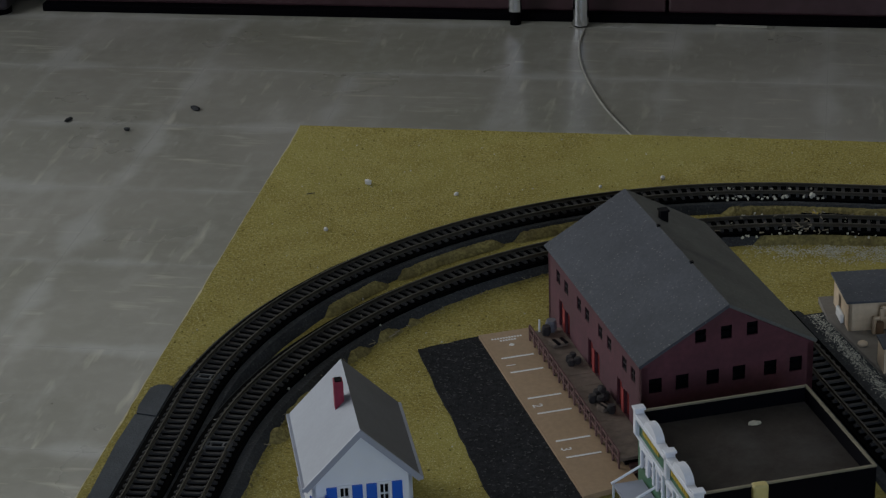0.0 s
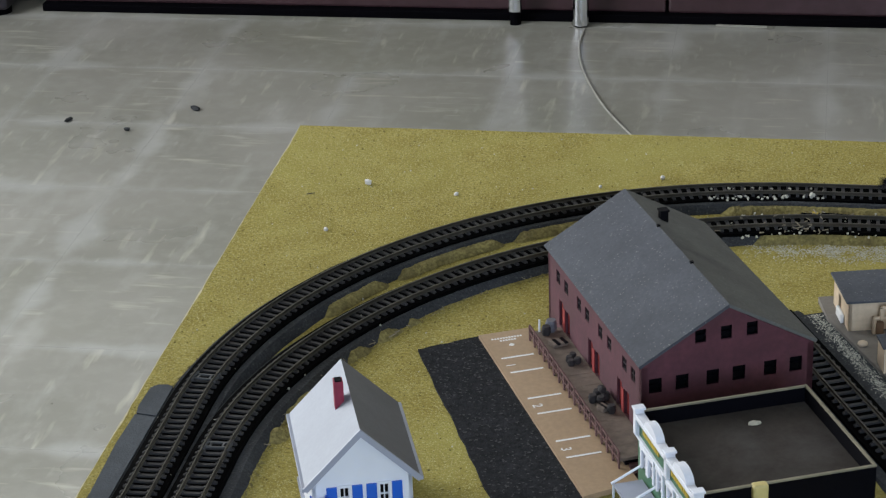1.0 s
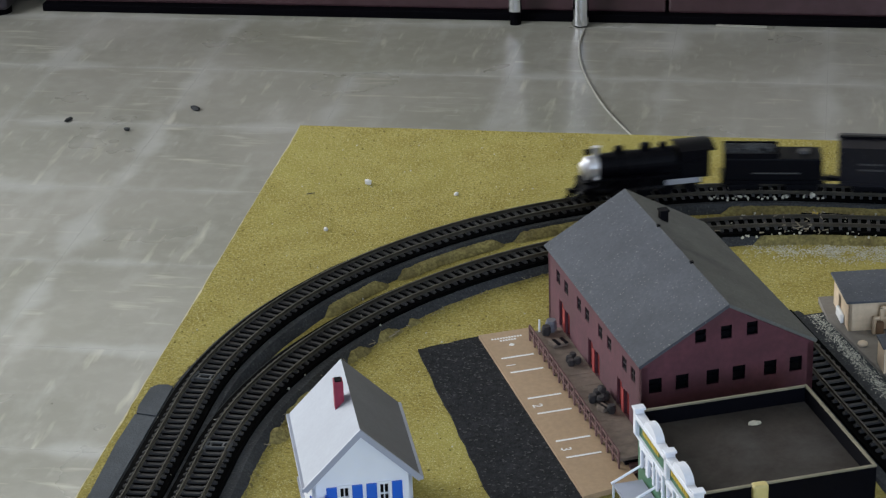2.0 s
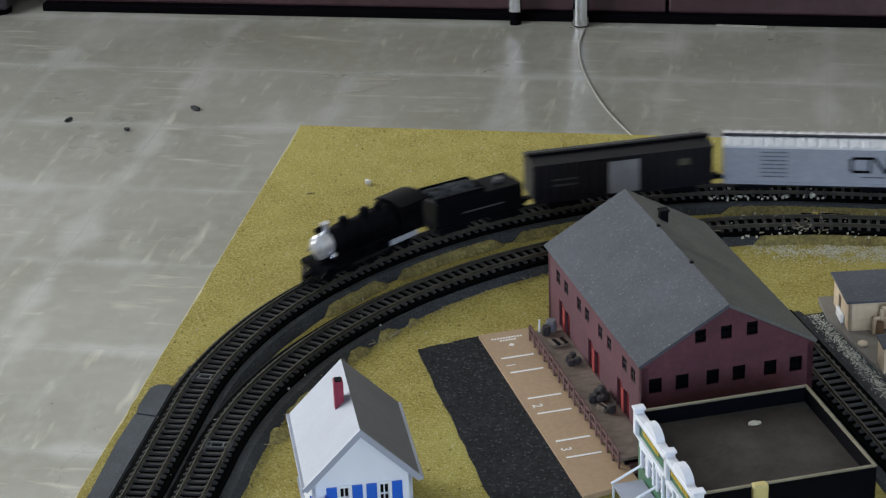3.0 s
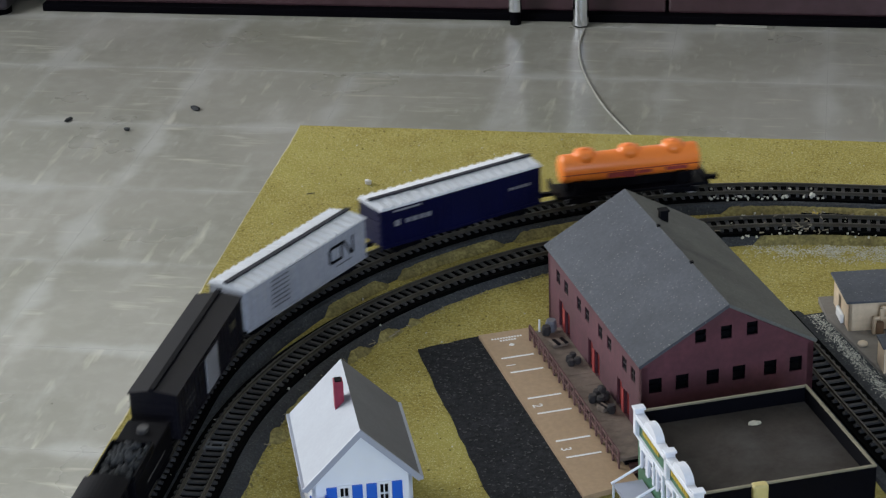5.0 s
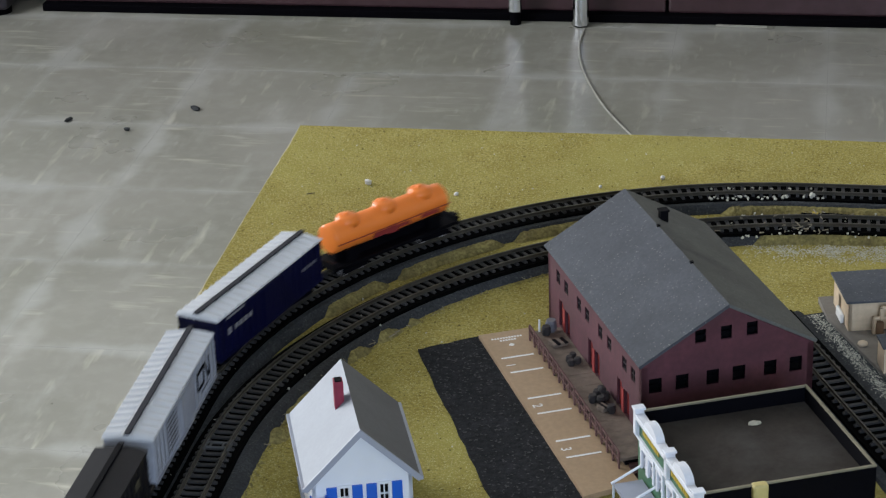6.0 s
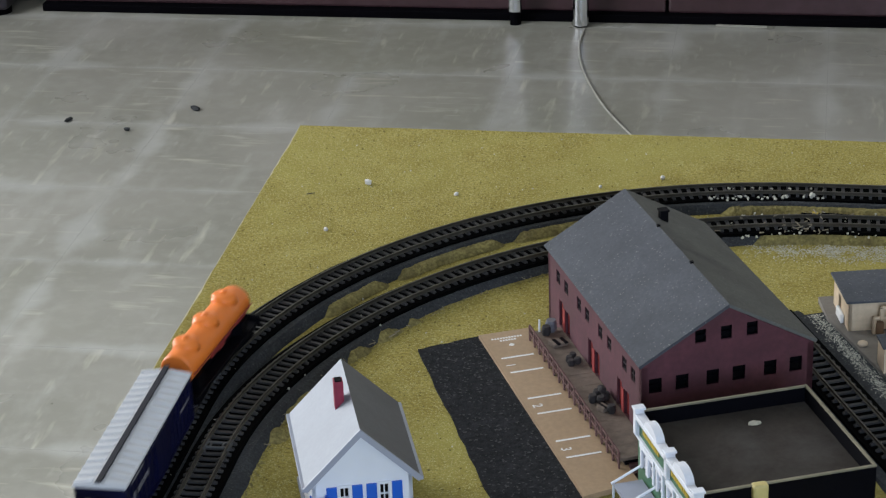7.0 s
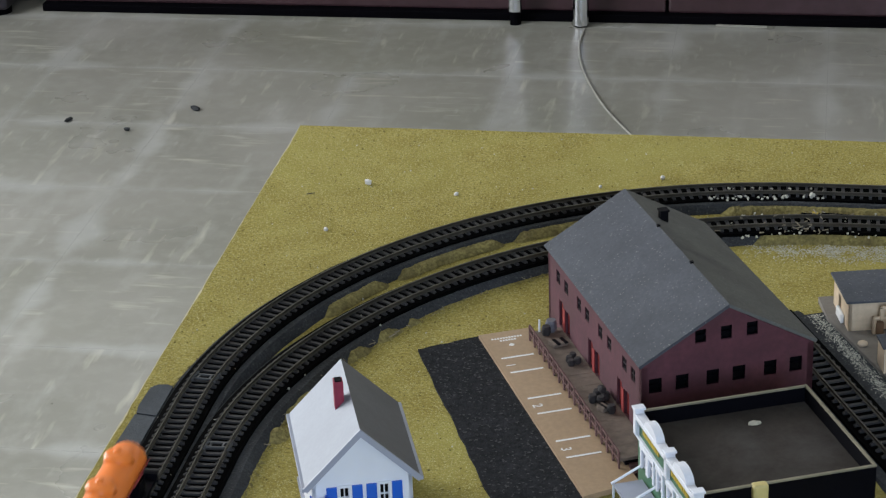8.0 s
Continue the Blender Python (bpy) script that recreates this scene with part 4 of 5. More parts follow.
def boxcar(name, label, side_mat, roof_mat, end_mat, door_mat, ribs=True, length=0.0770):
    c = thing(name, label, "model boxcar", group="freight cars of the train")
    L, W, z0, z1 = length / 2, 0.0083, 0.0052, 0.0212
    bm = bm_new()
    box(bm, -L, -W, z0, L, W, z1, bevel=0.0003)
    body = part("body", bm, side_mat, c)
    # panel seams and sill
    bm = bm_new()
    n = 18
    for i in range(n + 1):
        x = -L + 0.001 + (2 * L - 0.002) * i / n
        for s in (-1, 1):
            box(bm, x - 0.00034, s * W - 0.00018, z0 + 0.0006, x + 0.00034, s * W + 0.00036, z1 - 0.0004)
    for s in (-1, 1):
        box(bm, -L, s * W - 0.0003, z0 - 0.0007, L, s * W + 0.0003, z0 + 0.0005)
    part("side_rib", bm, side_mat, body)
    for s in (-1, 1):
        bm = bm_new()
        box(bm, -0.0066, s * (W + 0.00035) - 0.0003, z0 + 0.0004, 0.0066, s * (W + 0.00035) + 0.0003, z1 - 0.0012, bevel=0.0001)
        for k in range(1, 4):
            x = -0.0066 + 0.0132 * k / 4
            box(bm, x - 0.0002, s * (W + 0.0007) - 0.0001, z0 + 0.001, x + 0.0002, s * (W + 0.0007) + 0.0001, z1 - 0.002)
        part("door", bm, door_mat, body)
        bm = bm_new()
        box(bm, -0.0070, s * (W + 0.0006) - 0.0003, z1 - 0.0012, 0.0150, s * (W + 0.0006) + 0.0003, z1 - 0.0006)
        box(bm, -0.0070, s * (W + 0.0006) - 0.0003, z0 - 0.0002, 0.0150, s * (W + 0.0006) + 0.0003, z0 + 0.0004)
        part("door_track", bm, side_mat, body)
    for s in (-1, 1):
        bm = bm_new()
        box(bm, s * L - 0.00025, -W + 0.0002, z0, s * L + 0.00025, W - 0.0002, z1 - 0.0002)
        part("end_wall", bm, end_mat, body)
        for k in range(6):
            bm = bm_new()
            z = z0 + 0.0015 + k * 0.0025
            rod(bm, (s * (L + 0.0002), -W + 0.0015, z), (s * (L + 0.0002), W - 0.0015, z), 0.0005, 6)
            part("end_rib", bm, end_mat, body)
        bm = bm_new()
        for z in (0.008, 0.0105, 0.013, 0.0155, 0.018):
            rod(bm, (s * (L - 0.003), -W - 0.0005, z), (s * (L - 0.0005), -W - 0.0005, z), 0.00015, 5)
            rod(bm, (s * (L - 0.003), W + 0.0005, z), (s * (L - 0.0005), W + 0.0005, z), 0.00015, 5)
        part("ladder", bm, side_mat, body)
    # shallow peaked roof
    bm = bm_new()
    rise, ov = 0.0017, 0.0004
    t = bmesh.new()
    prof = [(-W - ov, z1 - 0.0004), (W + ov, z1 - 0.0004), (W + ov, z1 + 0.0003), (0, z1 + rise), (-W - ov, z1 + 0.0003)]
    a = [t.verts.new((-L - 0.0004, y, z)) for y, z in prof]
    b = [t.verts.new((L + 0.0004, y, z)) for y, z in prof]
    t.faces.new(a)
    t.faces.new(b[::-1])
    for i in range(5):
        t.faces.new((a[i], b[i], b[(i + 1) % 5], a[(i + 1) % 5]))
    bmesh.ops.recalc_face_normals(t, faces=t.faces)
    merge(bm, t)
    roof = part("roof", bm, roof_mat, c)
    if ribs:
        bm = bm_new()
        n = 17
        for i in range(n + 1):
            x = -L + 0.0012 + (2 * L - 0.0024) * i / n
            for s in (-1, 1):
                rod(bm, (x, s * (W + ov - 0.0002), z1 + 0.0005), (x, s * 0.0020, z1 + rise - 0.0002), 0.0007, 6)
        part("roof_rib", bm, roof_mat, roof)
    bm = bm_new()
    box(bm, -L - 0.001, -0.0009, z1 + rise + 0.0002, L + 0.001, 0.0009, z1 + rise + 0.0008)
    for i in range(9):
        x = -L + 0.003 + (2 * L - 0.006) * i / 8
        box(bm, x - 0.0004, -0.0010, z1 + rise - 0.0006, x + 0.0004, 0.0010, z1 + rise + 0.0003)
    part("running_board", bm, M_WALKWAY if roof_mat is not M_CARBLACK else M_BLACK, roof, "dark running board")
    bm = bm_new()
    box(bm, -L + 0.004, -0.0030, 0.0030, L - 0.004, 0.0030, z0)
    box(bm, -0.006, -0.0075, 0.0022, 0.006, 0.0055, z0)
    part("underframe", bm, M_BLACK, c)
    for x in (-L + 0.0125, L - 0.0125):
        truck(c, x)
    coupler(c, L, 1), coupler(c, -L, -1)
    return c, body, (L, W, z0, z1)


def bars(body, mat, specs, L, W, label):
    """Flat marks on both sides: (x0, z0, x1, z1), x towards the tail as read on the inside of the curve."""
    for s in (-1, 1):
        bm = bm_new()
        for x0, z0, x1, z1 in specs:
            box(bm, x0, s * (W + 0.00042) - 0.00004, z0, x1, s * (W + 0.00042) + 0.00004, z1)
        part("marking", bm, mat, body, label)["kind"] = "stuff"


def text_marking(body, word, size, x, z, W, mat, label):
    """Lettering on both sides."""
    cu = bpy.data.curves.new("lettering", "FONT")
    cu.body, cu.size, cu.extrude, cu.align_x, cu.offset = word, size, 0.00004, "CENTER", size * 0.025
    ob = new("lettering", cu)
    dg = bpy.context.evaluated_depsgraph_get()
    me = bpy.data.meshes.new_from_object(ob.evaluated_get(dg))
    bpy.data.objects.remove(ob)
    me.materials.append(mat)
    for s in (-1, 1):
        o = piece("lettering", me, body, pose(x, s * (W + 0.0005), z, 90, 0, 0 if s < 0 else 180))
        o["label"] = label


def black_car():
    c, b, (L, W, z0, z1) = boxcar("black_boxcar", "black model boxcar with grey doors behind the tender", M_CARBLACK, M_CARBLACK, M_CARBLACK, M_GREYDOOR, ribs=False)
    bars(b, M_DIM, [(x, z, x + 0.0010, z + 0.0008) for x in [0.020 + 0.0014 * i for i in range(8)] for z in (0.0115, 0.0140)], L, W, "small pale illegible lettering")
    bars(b, M_GOLD, [(-0.0285, 0.0145, -0.0235, 0.0175)], L, W, "small dull gold emblem")
    return c


def logo_strokes(body, x, z, W):
    """The two joined letters on the grey car as plain thick strokes."""
    bm = bm_new()
    w = 0.00115

    def stroke(a, b):
        for s in (-1, 1):
            sx = -s
            p0, p1 = Vector((x + sx * a[0], 0, z + a[1])), Vector((x + sx * b[0], 0, z + b[1]))
            d = p1 - p0
            m = Matrix.Translation(((p0 + p1) / 2) + Vector((0, s * (W + 0.00045), 0))) @ Matrix.Rotation(-math.atan2(d.z, d.x), 4, "Y")
            box(bm, -d.length / 2 - w / 2, -0.00006, -w / 2, d.length / 2 + w / 2, 0.00006, w / 2, m)
    for a, b in (((-0.0005, 0.006), (-0.0065, 0.006)), ((-0.0065, 0.006), (-0.0076, 0.005)), ((-0.0076, 0.005), (-0.0076, 0.001)), ((-0.0076, 0.001), (-0.0065, 0)),
                 ((-0.0065, 0), (0.0, 0)), ((0.0, 0), (0.0, 0.0055)), ((0.0, 0.006), (0.0018, 0.006)), ((0.0018, 0.006), (0.0062, 0.0)), ((0.0062, 0), (0.0076, 0.0)), ((0.0076, 0.0), (0.0076, 0.006))):
        stroke(a, b)
    part("emblem", bm, M_BLACK, body, "black curved line emblem")


def grey_car():
    c, b, (L, W, z0, z1) = boxcar("grey_boxcar", "light grey model boxcar with black emblem", M_SILVER, M_ROOFWHITE, M_SILVER, M_SILVER)
    logo_strokes(b, -0.0215, 0.0112, W)
    rows = []
    for k in range(7):
        z = 0.0188 - k * 0.0018
        x = 0.0125
        while x < 0.0235:
            rows.append((x, z, x + 0.0012, z + 0.0006))
            x += 0.0016
    bars(b, M_VENT, rows + [(-0.028, 0.0085, -0.018, 0.0090)], L, W, "small dark illegible lettering")
    return c


def blue_car():
    c, b, (L, W, z0, z1) = boxcar("blue_boxcar", "navy blue model boxcar with white ribbed roof", M_NAVY, M_ROOFWHITE, M_NAVY, M_NAVY)
    rows = [(0.0200, 0.0193, 0.0330, 0.0201)]
    for i in range(4):
        rows.append((0.0155 + 0.0032 * i, 0.0135, 0.0178 + 0.0032 * i, 0.0154))
    rows.append((0.0300, 0.0132, 0.0325, 0.0157))
    for i in range(5):
        rows.append((-0.0330 + 0.0022 * i, 0.0142, -0.0316 + 0.0022 * i, 0.0154))
    bars(b, M_GREYDOOR, rows, L, W, "faded white illegible lettering")
    return c


def tank_car():
    c = thing("tank_car", "bright orange model tank car with three domes", "model tank car", group="freight cars of the train")
    L, zc, r = 0.0295, 0.0148, 0.0061
    bm = bm_new()
    rod(bm, (-L, 0, zc), (L, 0, zc), r, 32)
    bmesh.ops.bevel(bm, geom=[e for e in bm.edges if abs(e.verts[0].co.x - e.verts[1].co.x) < 1e-6], offset=0.0009, segments=3, affect="EDGES", profile=0.5)
    body = part("tank", bm, M_ORANGE, c, smooth=True)
    for x in (-0.0190, 0.0, 0.0190):
        bm = bm_new()
        rod(bm, (x, 0, zc + r - 0.0025), (x, 0, zc + r + 0.0010), 0.0050, 24, 0.0044)
        ball(bm, (x, 0, zc + r + 0.0009), 0.0044, 1, 1, 0.22, 24, 8)
        rod(bm, (x, 0, zc + r + 0.001), (x, 0, zc + r + 0.0024), 0.0012, 12)
        part("dome", bm, M_ORANGE, body, smooth=True)
    bm = bm_new()
    for s in (-1, 1):
        rod(bm, (-L, s * (r + 0.0006), zc - 0.0006), (L, s * (r + 0.0006), zc - 0.0006), 0.0002, 6)
        for x in (-0.028, -0.014, 0.0, 0.014, 0.028):
            rod(bm, (x, s * (r - 0.0003), zc - 0.0006), (x, s * (r + 0.0006), zc - 0.0006), 0.00018, 5)
    part("handrail", bm, M_DOOR, body, "thin dark handrail")
    bm = bm_new()
    for a, b, z0, z1 in ((-0.0105, -0.0005, -0.0036, -0.0012), (-0.0028, 0.0018, -0.0042, -0.0004), (0.0022, 0.0085, -0.0030, -0.0016), (0.0145, 0.0240, -0.0028, -0.0014)):
        for s in (-1, 1):
            z = zc + (z0 + z1) / 2
            y = math.sqrt(r * r - ((z0 + z1) / 2) ** 2)
            box(bm, -b, s * y - 0.0004, zc + z0, -a, s * y + 0.0003, zc + z1)
    part("marking", bm, M_DOOR, body, "dark red illegible lettering")
    bm = bm_new()
    box(bm, -L - 0.0035, -0.0074, 0.0040, L + 0.0035, 0.0074, 0.0054, bevel=0.0003)
    for x in (-0.022, 0.022):
        box(bm, x - 0.003, -0.006, 0.0052, x + 0.003, 0.006, 0.0105)
    box(bm, -L + 0.002, -0.0022, 0.0052, L - 0.002, 0.0022, 0.0092)
    for s in (-1, 1):
        box(bm, s * L - 0.0006 + s * 0.003, -0.0080, 0.0040, s * L + 0.0006 + s * 0.003, 0.0080, 0.0078)
    part("underframe", bm, M_BLACK, c, "black underframe with walkway")
    for x in (-0.0215, 0.0215):
        truck(c, x)
    coupler(c, L + 0.0035, 1), coupler(c, -L - 0.0035, -1)
    return c


def slim(c, ky, kz):
    """Narrows a vehicle's superstructure; wheels and trucks keep the gauge."""
    for o in c.children_recursive:
        if o.name.split(".")[0] not in ("driving_wheel", "side_rod", "truck", "wheelset", "pony_wheel"):
            o.data.transform(Matrix.Diagonal((1, ky, kz, 1)))


DRIVER_R = 0.0042
DRIVER_OFF = 0.0043
DRIVERS, RODS = [], []


def locomotive():
    """Small black steam engine with a silver smokebox; the nose of the pilot is at x = +0.030."""
    c = thing("steam_locomotive", "black model steam locomotive with silver smokebox front", "model locomotive", group="")
    zc, r = 0.0148, 0.0066
    bm = bm_new()
    rod(bm, (-0.016, 0, zc), (0.0172, 0, zc), r, 28, r * 0.93)
    for x in (-0.010, -0.003, 0.004, 0.010):
        rod(bm, (x - 0.0004, 0, zc), (x + 0.0004, 0, zc), r * 1.035, 28)
    boiler = part("boiler", bm, M_BLACK, c)
    bm = bm_new()
    rod(bm, (0.0172, 0, zc), (0.0220, 0, zc), r * 0.84, 28)
    ball(bm, (0.0220, 0, zc), r * 0.80, 0.22, 1, 1, 24, 12)
    sm = part("smokebox", bm, M_NICKEL, c, "silver-painted smokebox")
    bm = bm_new()
    rod(bm, (0.0224, 0, zc), (0.0237, 0, zc), 0.0034, 24)
    ball(bm, (0.0236, 0, zc), 0.0034, 0.3, 1, 1, 20, 10)
    for s in (-1, 1):
        ball(bm, (0.0185, s * 0.0062, zc - 0.0036), 0.0014, u=10, v=6)
    part("smokebox_door", bm, M_NICKEL, sm, "bright silver smokebox door")
    bm = bm_new()
    rod(bm, (0.0200, 0, zc + r + 0.0012), (0.0226, 0, zc + r + 0.0012), 0.0014, 14)
    part("headlight", bm, M_BLACK, sm)
    bm = bm_new()
    rod(bm, (0.0178, 0, zc + r - 0.001), (0.0178, 0, zc + r + 0.0034), 0.0014, 16, 0.0020)
    part("smokestack", bm, M_NICKEL, boiler, "silver smokestack")
    for x, rr, h in ((0.0080, 0.0022, 0.0028), (-0.0035, 0.0024, 0.0030), (-0.0110, 0.0018, 0.0028)):
        bm = bm_new()
        rod(bm, (x, 0, zc + r - 0.001), (x, 0, zc + r + h - 0.001), rr, 18)
        ball(bm, (x, 0, zc + r + h - 0.001), rr, 1, 1, 0.55, 16, 8)
        part("dome", bm, M_BLACK, boiler)
    # running boards, firebox, cab
    bm = bm_new()
    for s in (-1, 1):
        box(bm, -0.014, s * 0.0078 - 0.0018, 0.0104, 0.0205, s * 0.0078 + 0.0018, 0.0112)
    box(bm, 0.0195, -0.0095, 0.0070, 0.0245, 0.0095, 0.0082)
    part("running_board", bm, M_BLACK, c)
    bm = bm_new()
    box(bm, -0.0180, -0.0062, 0.0075, -0.0080, 0.0062, 0.0150, bevel=0.0006)
    part("firebox", bm, M_BLACK, c)
    bm = bm_new()
    mside = [(0.0022, 0.0075, 0.0052, 0.0110), (0.0066, 0.0075, 0.0096, 0.0110)]
    wall_panel(bm, 0.0125, 0.0128, 0.0007, mside, m=pose(-0.0295, -0.0086, 0.0080))
    wall_panel(bm, 0.0125, 0.0128, 0.0007, mside, m=pose(-0.0170, 0.0086, 0.0080, 0, 0, 180))
    box(bm, -0.0177, -0.0080, 0.0080, -0.0170, 0.0080, 0.0208)
    box(bm, -0.0292, -0.0076, 0.0080, -0.0178, 0.0076, 0.0204)
    cab = part("cab", bm, M_BLACK, c)
    bm = bm_new()
    k = 10
    t = bmesh.new()
    pts = [(-0.0093 + 0.0186 * i / k, 0.0208 + 0.0018 * math.sin(math.pi * i / k)) for i in range(k + 1)]
    a = [t.verts.new((-0.0320, y, z)) for y, z in pts]
    b = [t.verts.new((-0.0163, y, z)) for y, z in pts]
    for i in range(k):
        t.faces.new((a[i], b[i], b[i + 1], a[i + 1]))
    ex = bmesh.ops.extrude_face_region(t, geom=t.faces[:])
    bmesh.ops.translate(t, vec=(0, 0, 0.0007), verts=[v for v in ex["geom"] if isinstance(v, bmesh.types.BMVert)])
    bmesh.ops.recalc_face_normals(t, faces=t.faces)
    merge(bm, t)
    part("cab_roof", bm, M_BLACK, cab)
    # frame, cylinders, wheels and rods
    bm = bm_new()
    box(bm, -0.0270, -0.0035, 0.0030, 0.0240, 0.0035, 0.0090)
    part("frame", bm, M_BLACK, c)
    for s in (-1, 1):
        bm = bm_new()
        rod(bm, (0.0128, s * 0.0074, 0.0058), (0.0196, s * 0.0074, 0.0058), 0.0023, 16)
        box(bm, 0.0133, s * 0.0074 - 0.0018, 0.0060, 0.0191, s * 0.0074 + 0.0018, 0.0104, bevel=0.0003)
        part("cylinder", bm, M_BLACK, c)
        for x in (-0.0110, -0.0015, 0.0080):
            bm = bm_new()
            rod(bm, (0, -0.0007, 0), (0, 0.0007, 0), DRIVER_R, 24)
            rod(bm, (0, s * 0.0007, 0), (0, s * 0.0010, 0), 0.0034, 24)
            box(bm, -0.0030, s * 0.0007 if s > 0 else -0.0012, -0.0006, -0.0012, 0.0012 if s > 0 else -0.0007, 0.0006)
            rod(bm, (0.0016, s * 0.0007, 0), (0.0016, s * 0.0024, 0), 0.0005, 8)
            wh = part("driving_wheel", bm, M_BLACK, c)
            wh.matrix_basis = pose(x, s * DRIVER_OFF, DRIVER_R)
            DRIVERS.append((wh, x, s))
        bm = bm_new()
        box(bm, -0.0105, -0.0003, -0.0005, 0.0105, 0.0003, 0.0005, bevel=0.0001)
        rd = part("side_rod", bm, material("blackened_steel", (0.03, 0.03, 0.034), 0.4, metal=0.6, scale=200), c, "blackened side rod")
        rd.matrix_basis = pose(-0.0015, s * 0.0064, DRIVER_R)
        RODS.append((rd, s))
        bm = bm_new()
        box(bm, -0.0255, s * 0.0084 - 0.0004, 0.0056, -0.0105, s * 0.0084 + 0.0004, 0.0082, bevel=0.0002)
        part("trailing_frame", bm, M_SILVER, c, "pale silver rear frame")
    for x in (0.0205, -0.0220):
        bm = bm_new()
        rod(bm, (x, -0.0046, 0.0026), (x, 0.0046, 0.0026), 0.0026, 18)
        part("pony_wheel", bm, M_BLACK, c)
    for i in range(9):
        bm = bm_new()
        y = -0.0080 + 0.0020 * i
        rod(bm, (0.0243, y, 0.0066), (0.0268 + 0.0045 * (1 - abs(y) / 0.0085), y * 0.7, 0.0012), 0.0005, 6)
        part("pilot_slat", bm, M_BLACK, c)
    bm = bm_new()
    box(bm, 0.0236, -0.0090, 0.0062, 0.0250, 0.0090, 0.0078)
    part("pilot_beam", bm, M_BLACK, c)
    coupler(c, 0.0246, 1)
    slim(c, 0.82, 0.92)
    return c


def tender():
    c = thing("coal_tender", "black model coal tender behind the engine", "model tender")
    H = 0.0205
    bm = bm_new()
    box(bm, -H, -0.0083, 0.0060, H, 0.0083, 0.0165, bevel=0.0006)
    body = part("tank", bm, M_BLACK, c)
    for y0, y1, x0, x1 in ((-0.0081, -0.0075, -0.002, H), (0.0075, 0.0081, -0.002, H), (-0.0075, 0.0075, -0.0026, -0.002)):
        bm = bm_new()
        box(bm, x0, y0, 0.0165, x1, y1, 0.0190)
        part("coal_board", bm, M_BLACK, body)
    bm = bm_new()
    rng = random.Random(8)
    for i in range(80):
        x, y = rng.uniform(-0.001, H - 0.001), rng.uniform(-0.0066, 0.0066)
        ball(bm, (x, y, 0.0168 + 0.0022 * (1 - (y / 0.008) ** 2)), rng.uniform(0.0009, 0.0016), 1, 0.9, 0.8, 6, 4)
    part("coal_load", bm, M_BALLAST, body, "heap of black coal")["kind"] = "stuff"
    bm = bm_new()
    rod(bm, (-0.0130, 0, 0.0165), (-0.0130, 0, 0.0180), 0.0022, 16)
    part("water_hatch", bm, M_DIM, body, "dull grey water hatch")
    for s in (-1, 1):
        bm = bm_new()
        box(bm, -0.0110, s * 0.0084 - 0.00012, 0.0094, 0.0085, s * 0.0084 + 0.00012, 0.0100)
        part("stripe", bm, M_DIM, body, "thin pale side stripe")
    bm = bm_new()
    box(bm, -H - 0.001, -0.0080, 0.0044, H + 0.001, 0.0080, 0.0060)
    part("underframe", bm, M_BLACK, c)
    for x in (-0.0125, 0.0125):
        truck(c, x)
    coupler(c, -H, -1)
    slim(c, 0.88, 0.94)
    return c


# vehicle, distance of its middle behind the nose, distance between its pivots
TRAIN = [
    (locomotive(), 0.0262, 0.020),
    (tender(), 0.0835, 0.0250),
    (black_car(), 0.1500, 0.052),
    (grey_car(), 0.2345, 0.052),
    (blue_car(), 0.3235, 0.052),
    (tank_car(), 0.4050, 0.043),
]

# ---------------------------------------------------------------- turf, grit and small clutter
def clump(bm, x, y, z, r, rng, flat=0.45):
    """A ragged lump of ground foam."""
    t = bmesh.new()
    bmesh.ops.create_icosphere(t, subdivisions=2, radius=r)
    off = Vector((rng.uniform(0, 50), rng.uniform(0, 50), 0))
    for v in t.verts:
        v.co *= 1 + 0.55 * noise.noise(v.co / r * 1.3 + off) + 0.25 * noise.noise(v.co / r * 4 + off)
    m = Matrix.Translation((x, y, z)) @ Matrix.Rotation(rng.uniform(0, 6.28), 4, "Z") @ Matrix.Diagonal((1.0, 0.75, flat, 1))
    merge(bm, t, m)


def bank(bm, track, s0, s1, o0, o1, z0, z1, height, step=0.0011, n=9):
    """A bumpy strip of turf between two offsets of a track."""
    rows = []
    k = int((s1 - s0) / step)
    for i in range(k + 1):
        s = s0 + (s1 - s0) * i / k
        row = []
        for j in range(n + 1):
            f = j / n
            edge = 0.0016 * noise.noise((s * 130, 11 if j < n / 2 else 31, 0)) * abs(2 * f - 1)
            p, _ = track.at(s, o0 + (o1 - o0) * f + edge)
            h = z0 + (z1 - z0) * f
            if 0 < j < n:
                h += height * math.sin(math.pi * f) * (0.75 + 0.6 * noise.noise((p.x * 150, p.y * 150, 3))) + 0.0005 * noise.noise((p.x * 700, p.y * 700, 8))
            end = min(1.0, min(s - s0, s1 - s) / 0.007)
            row.append(bm.verts.new((p.x, p.y, h * end - 0.0008 * (1 - end))))
        rows.append(row)
    for a, b in zip(rows, rows[1:]):
        for j in range(n):
            bm.faces.new((a[j], a[j + 1], b[j + 1], b[j]))
    bmesh.ops.recalc_face_normals(bm, faces=bm.faces)


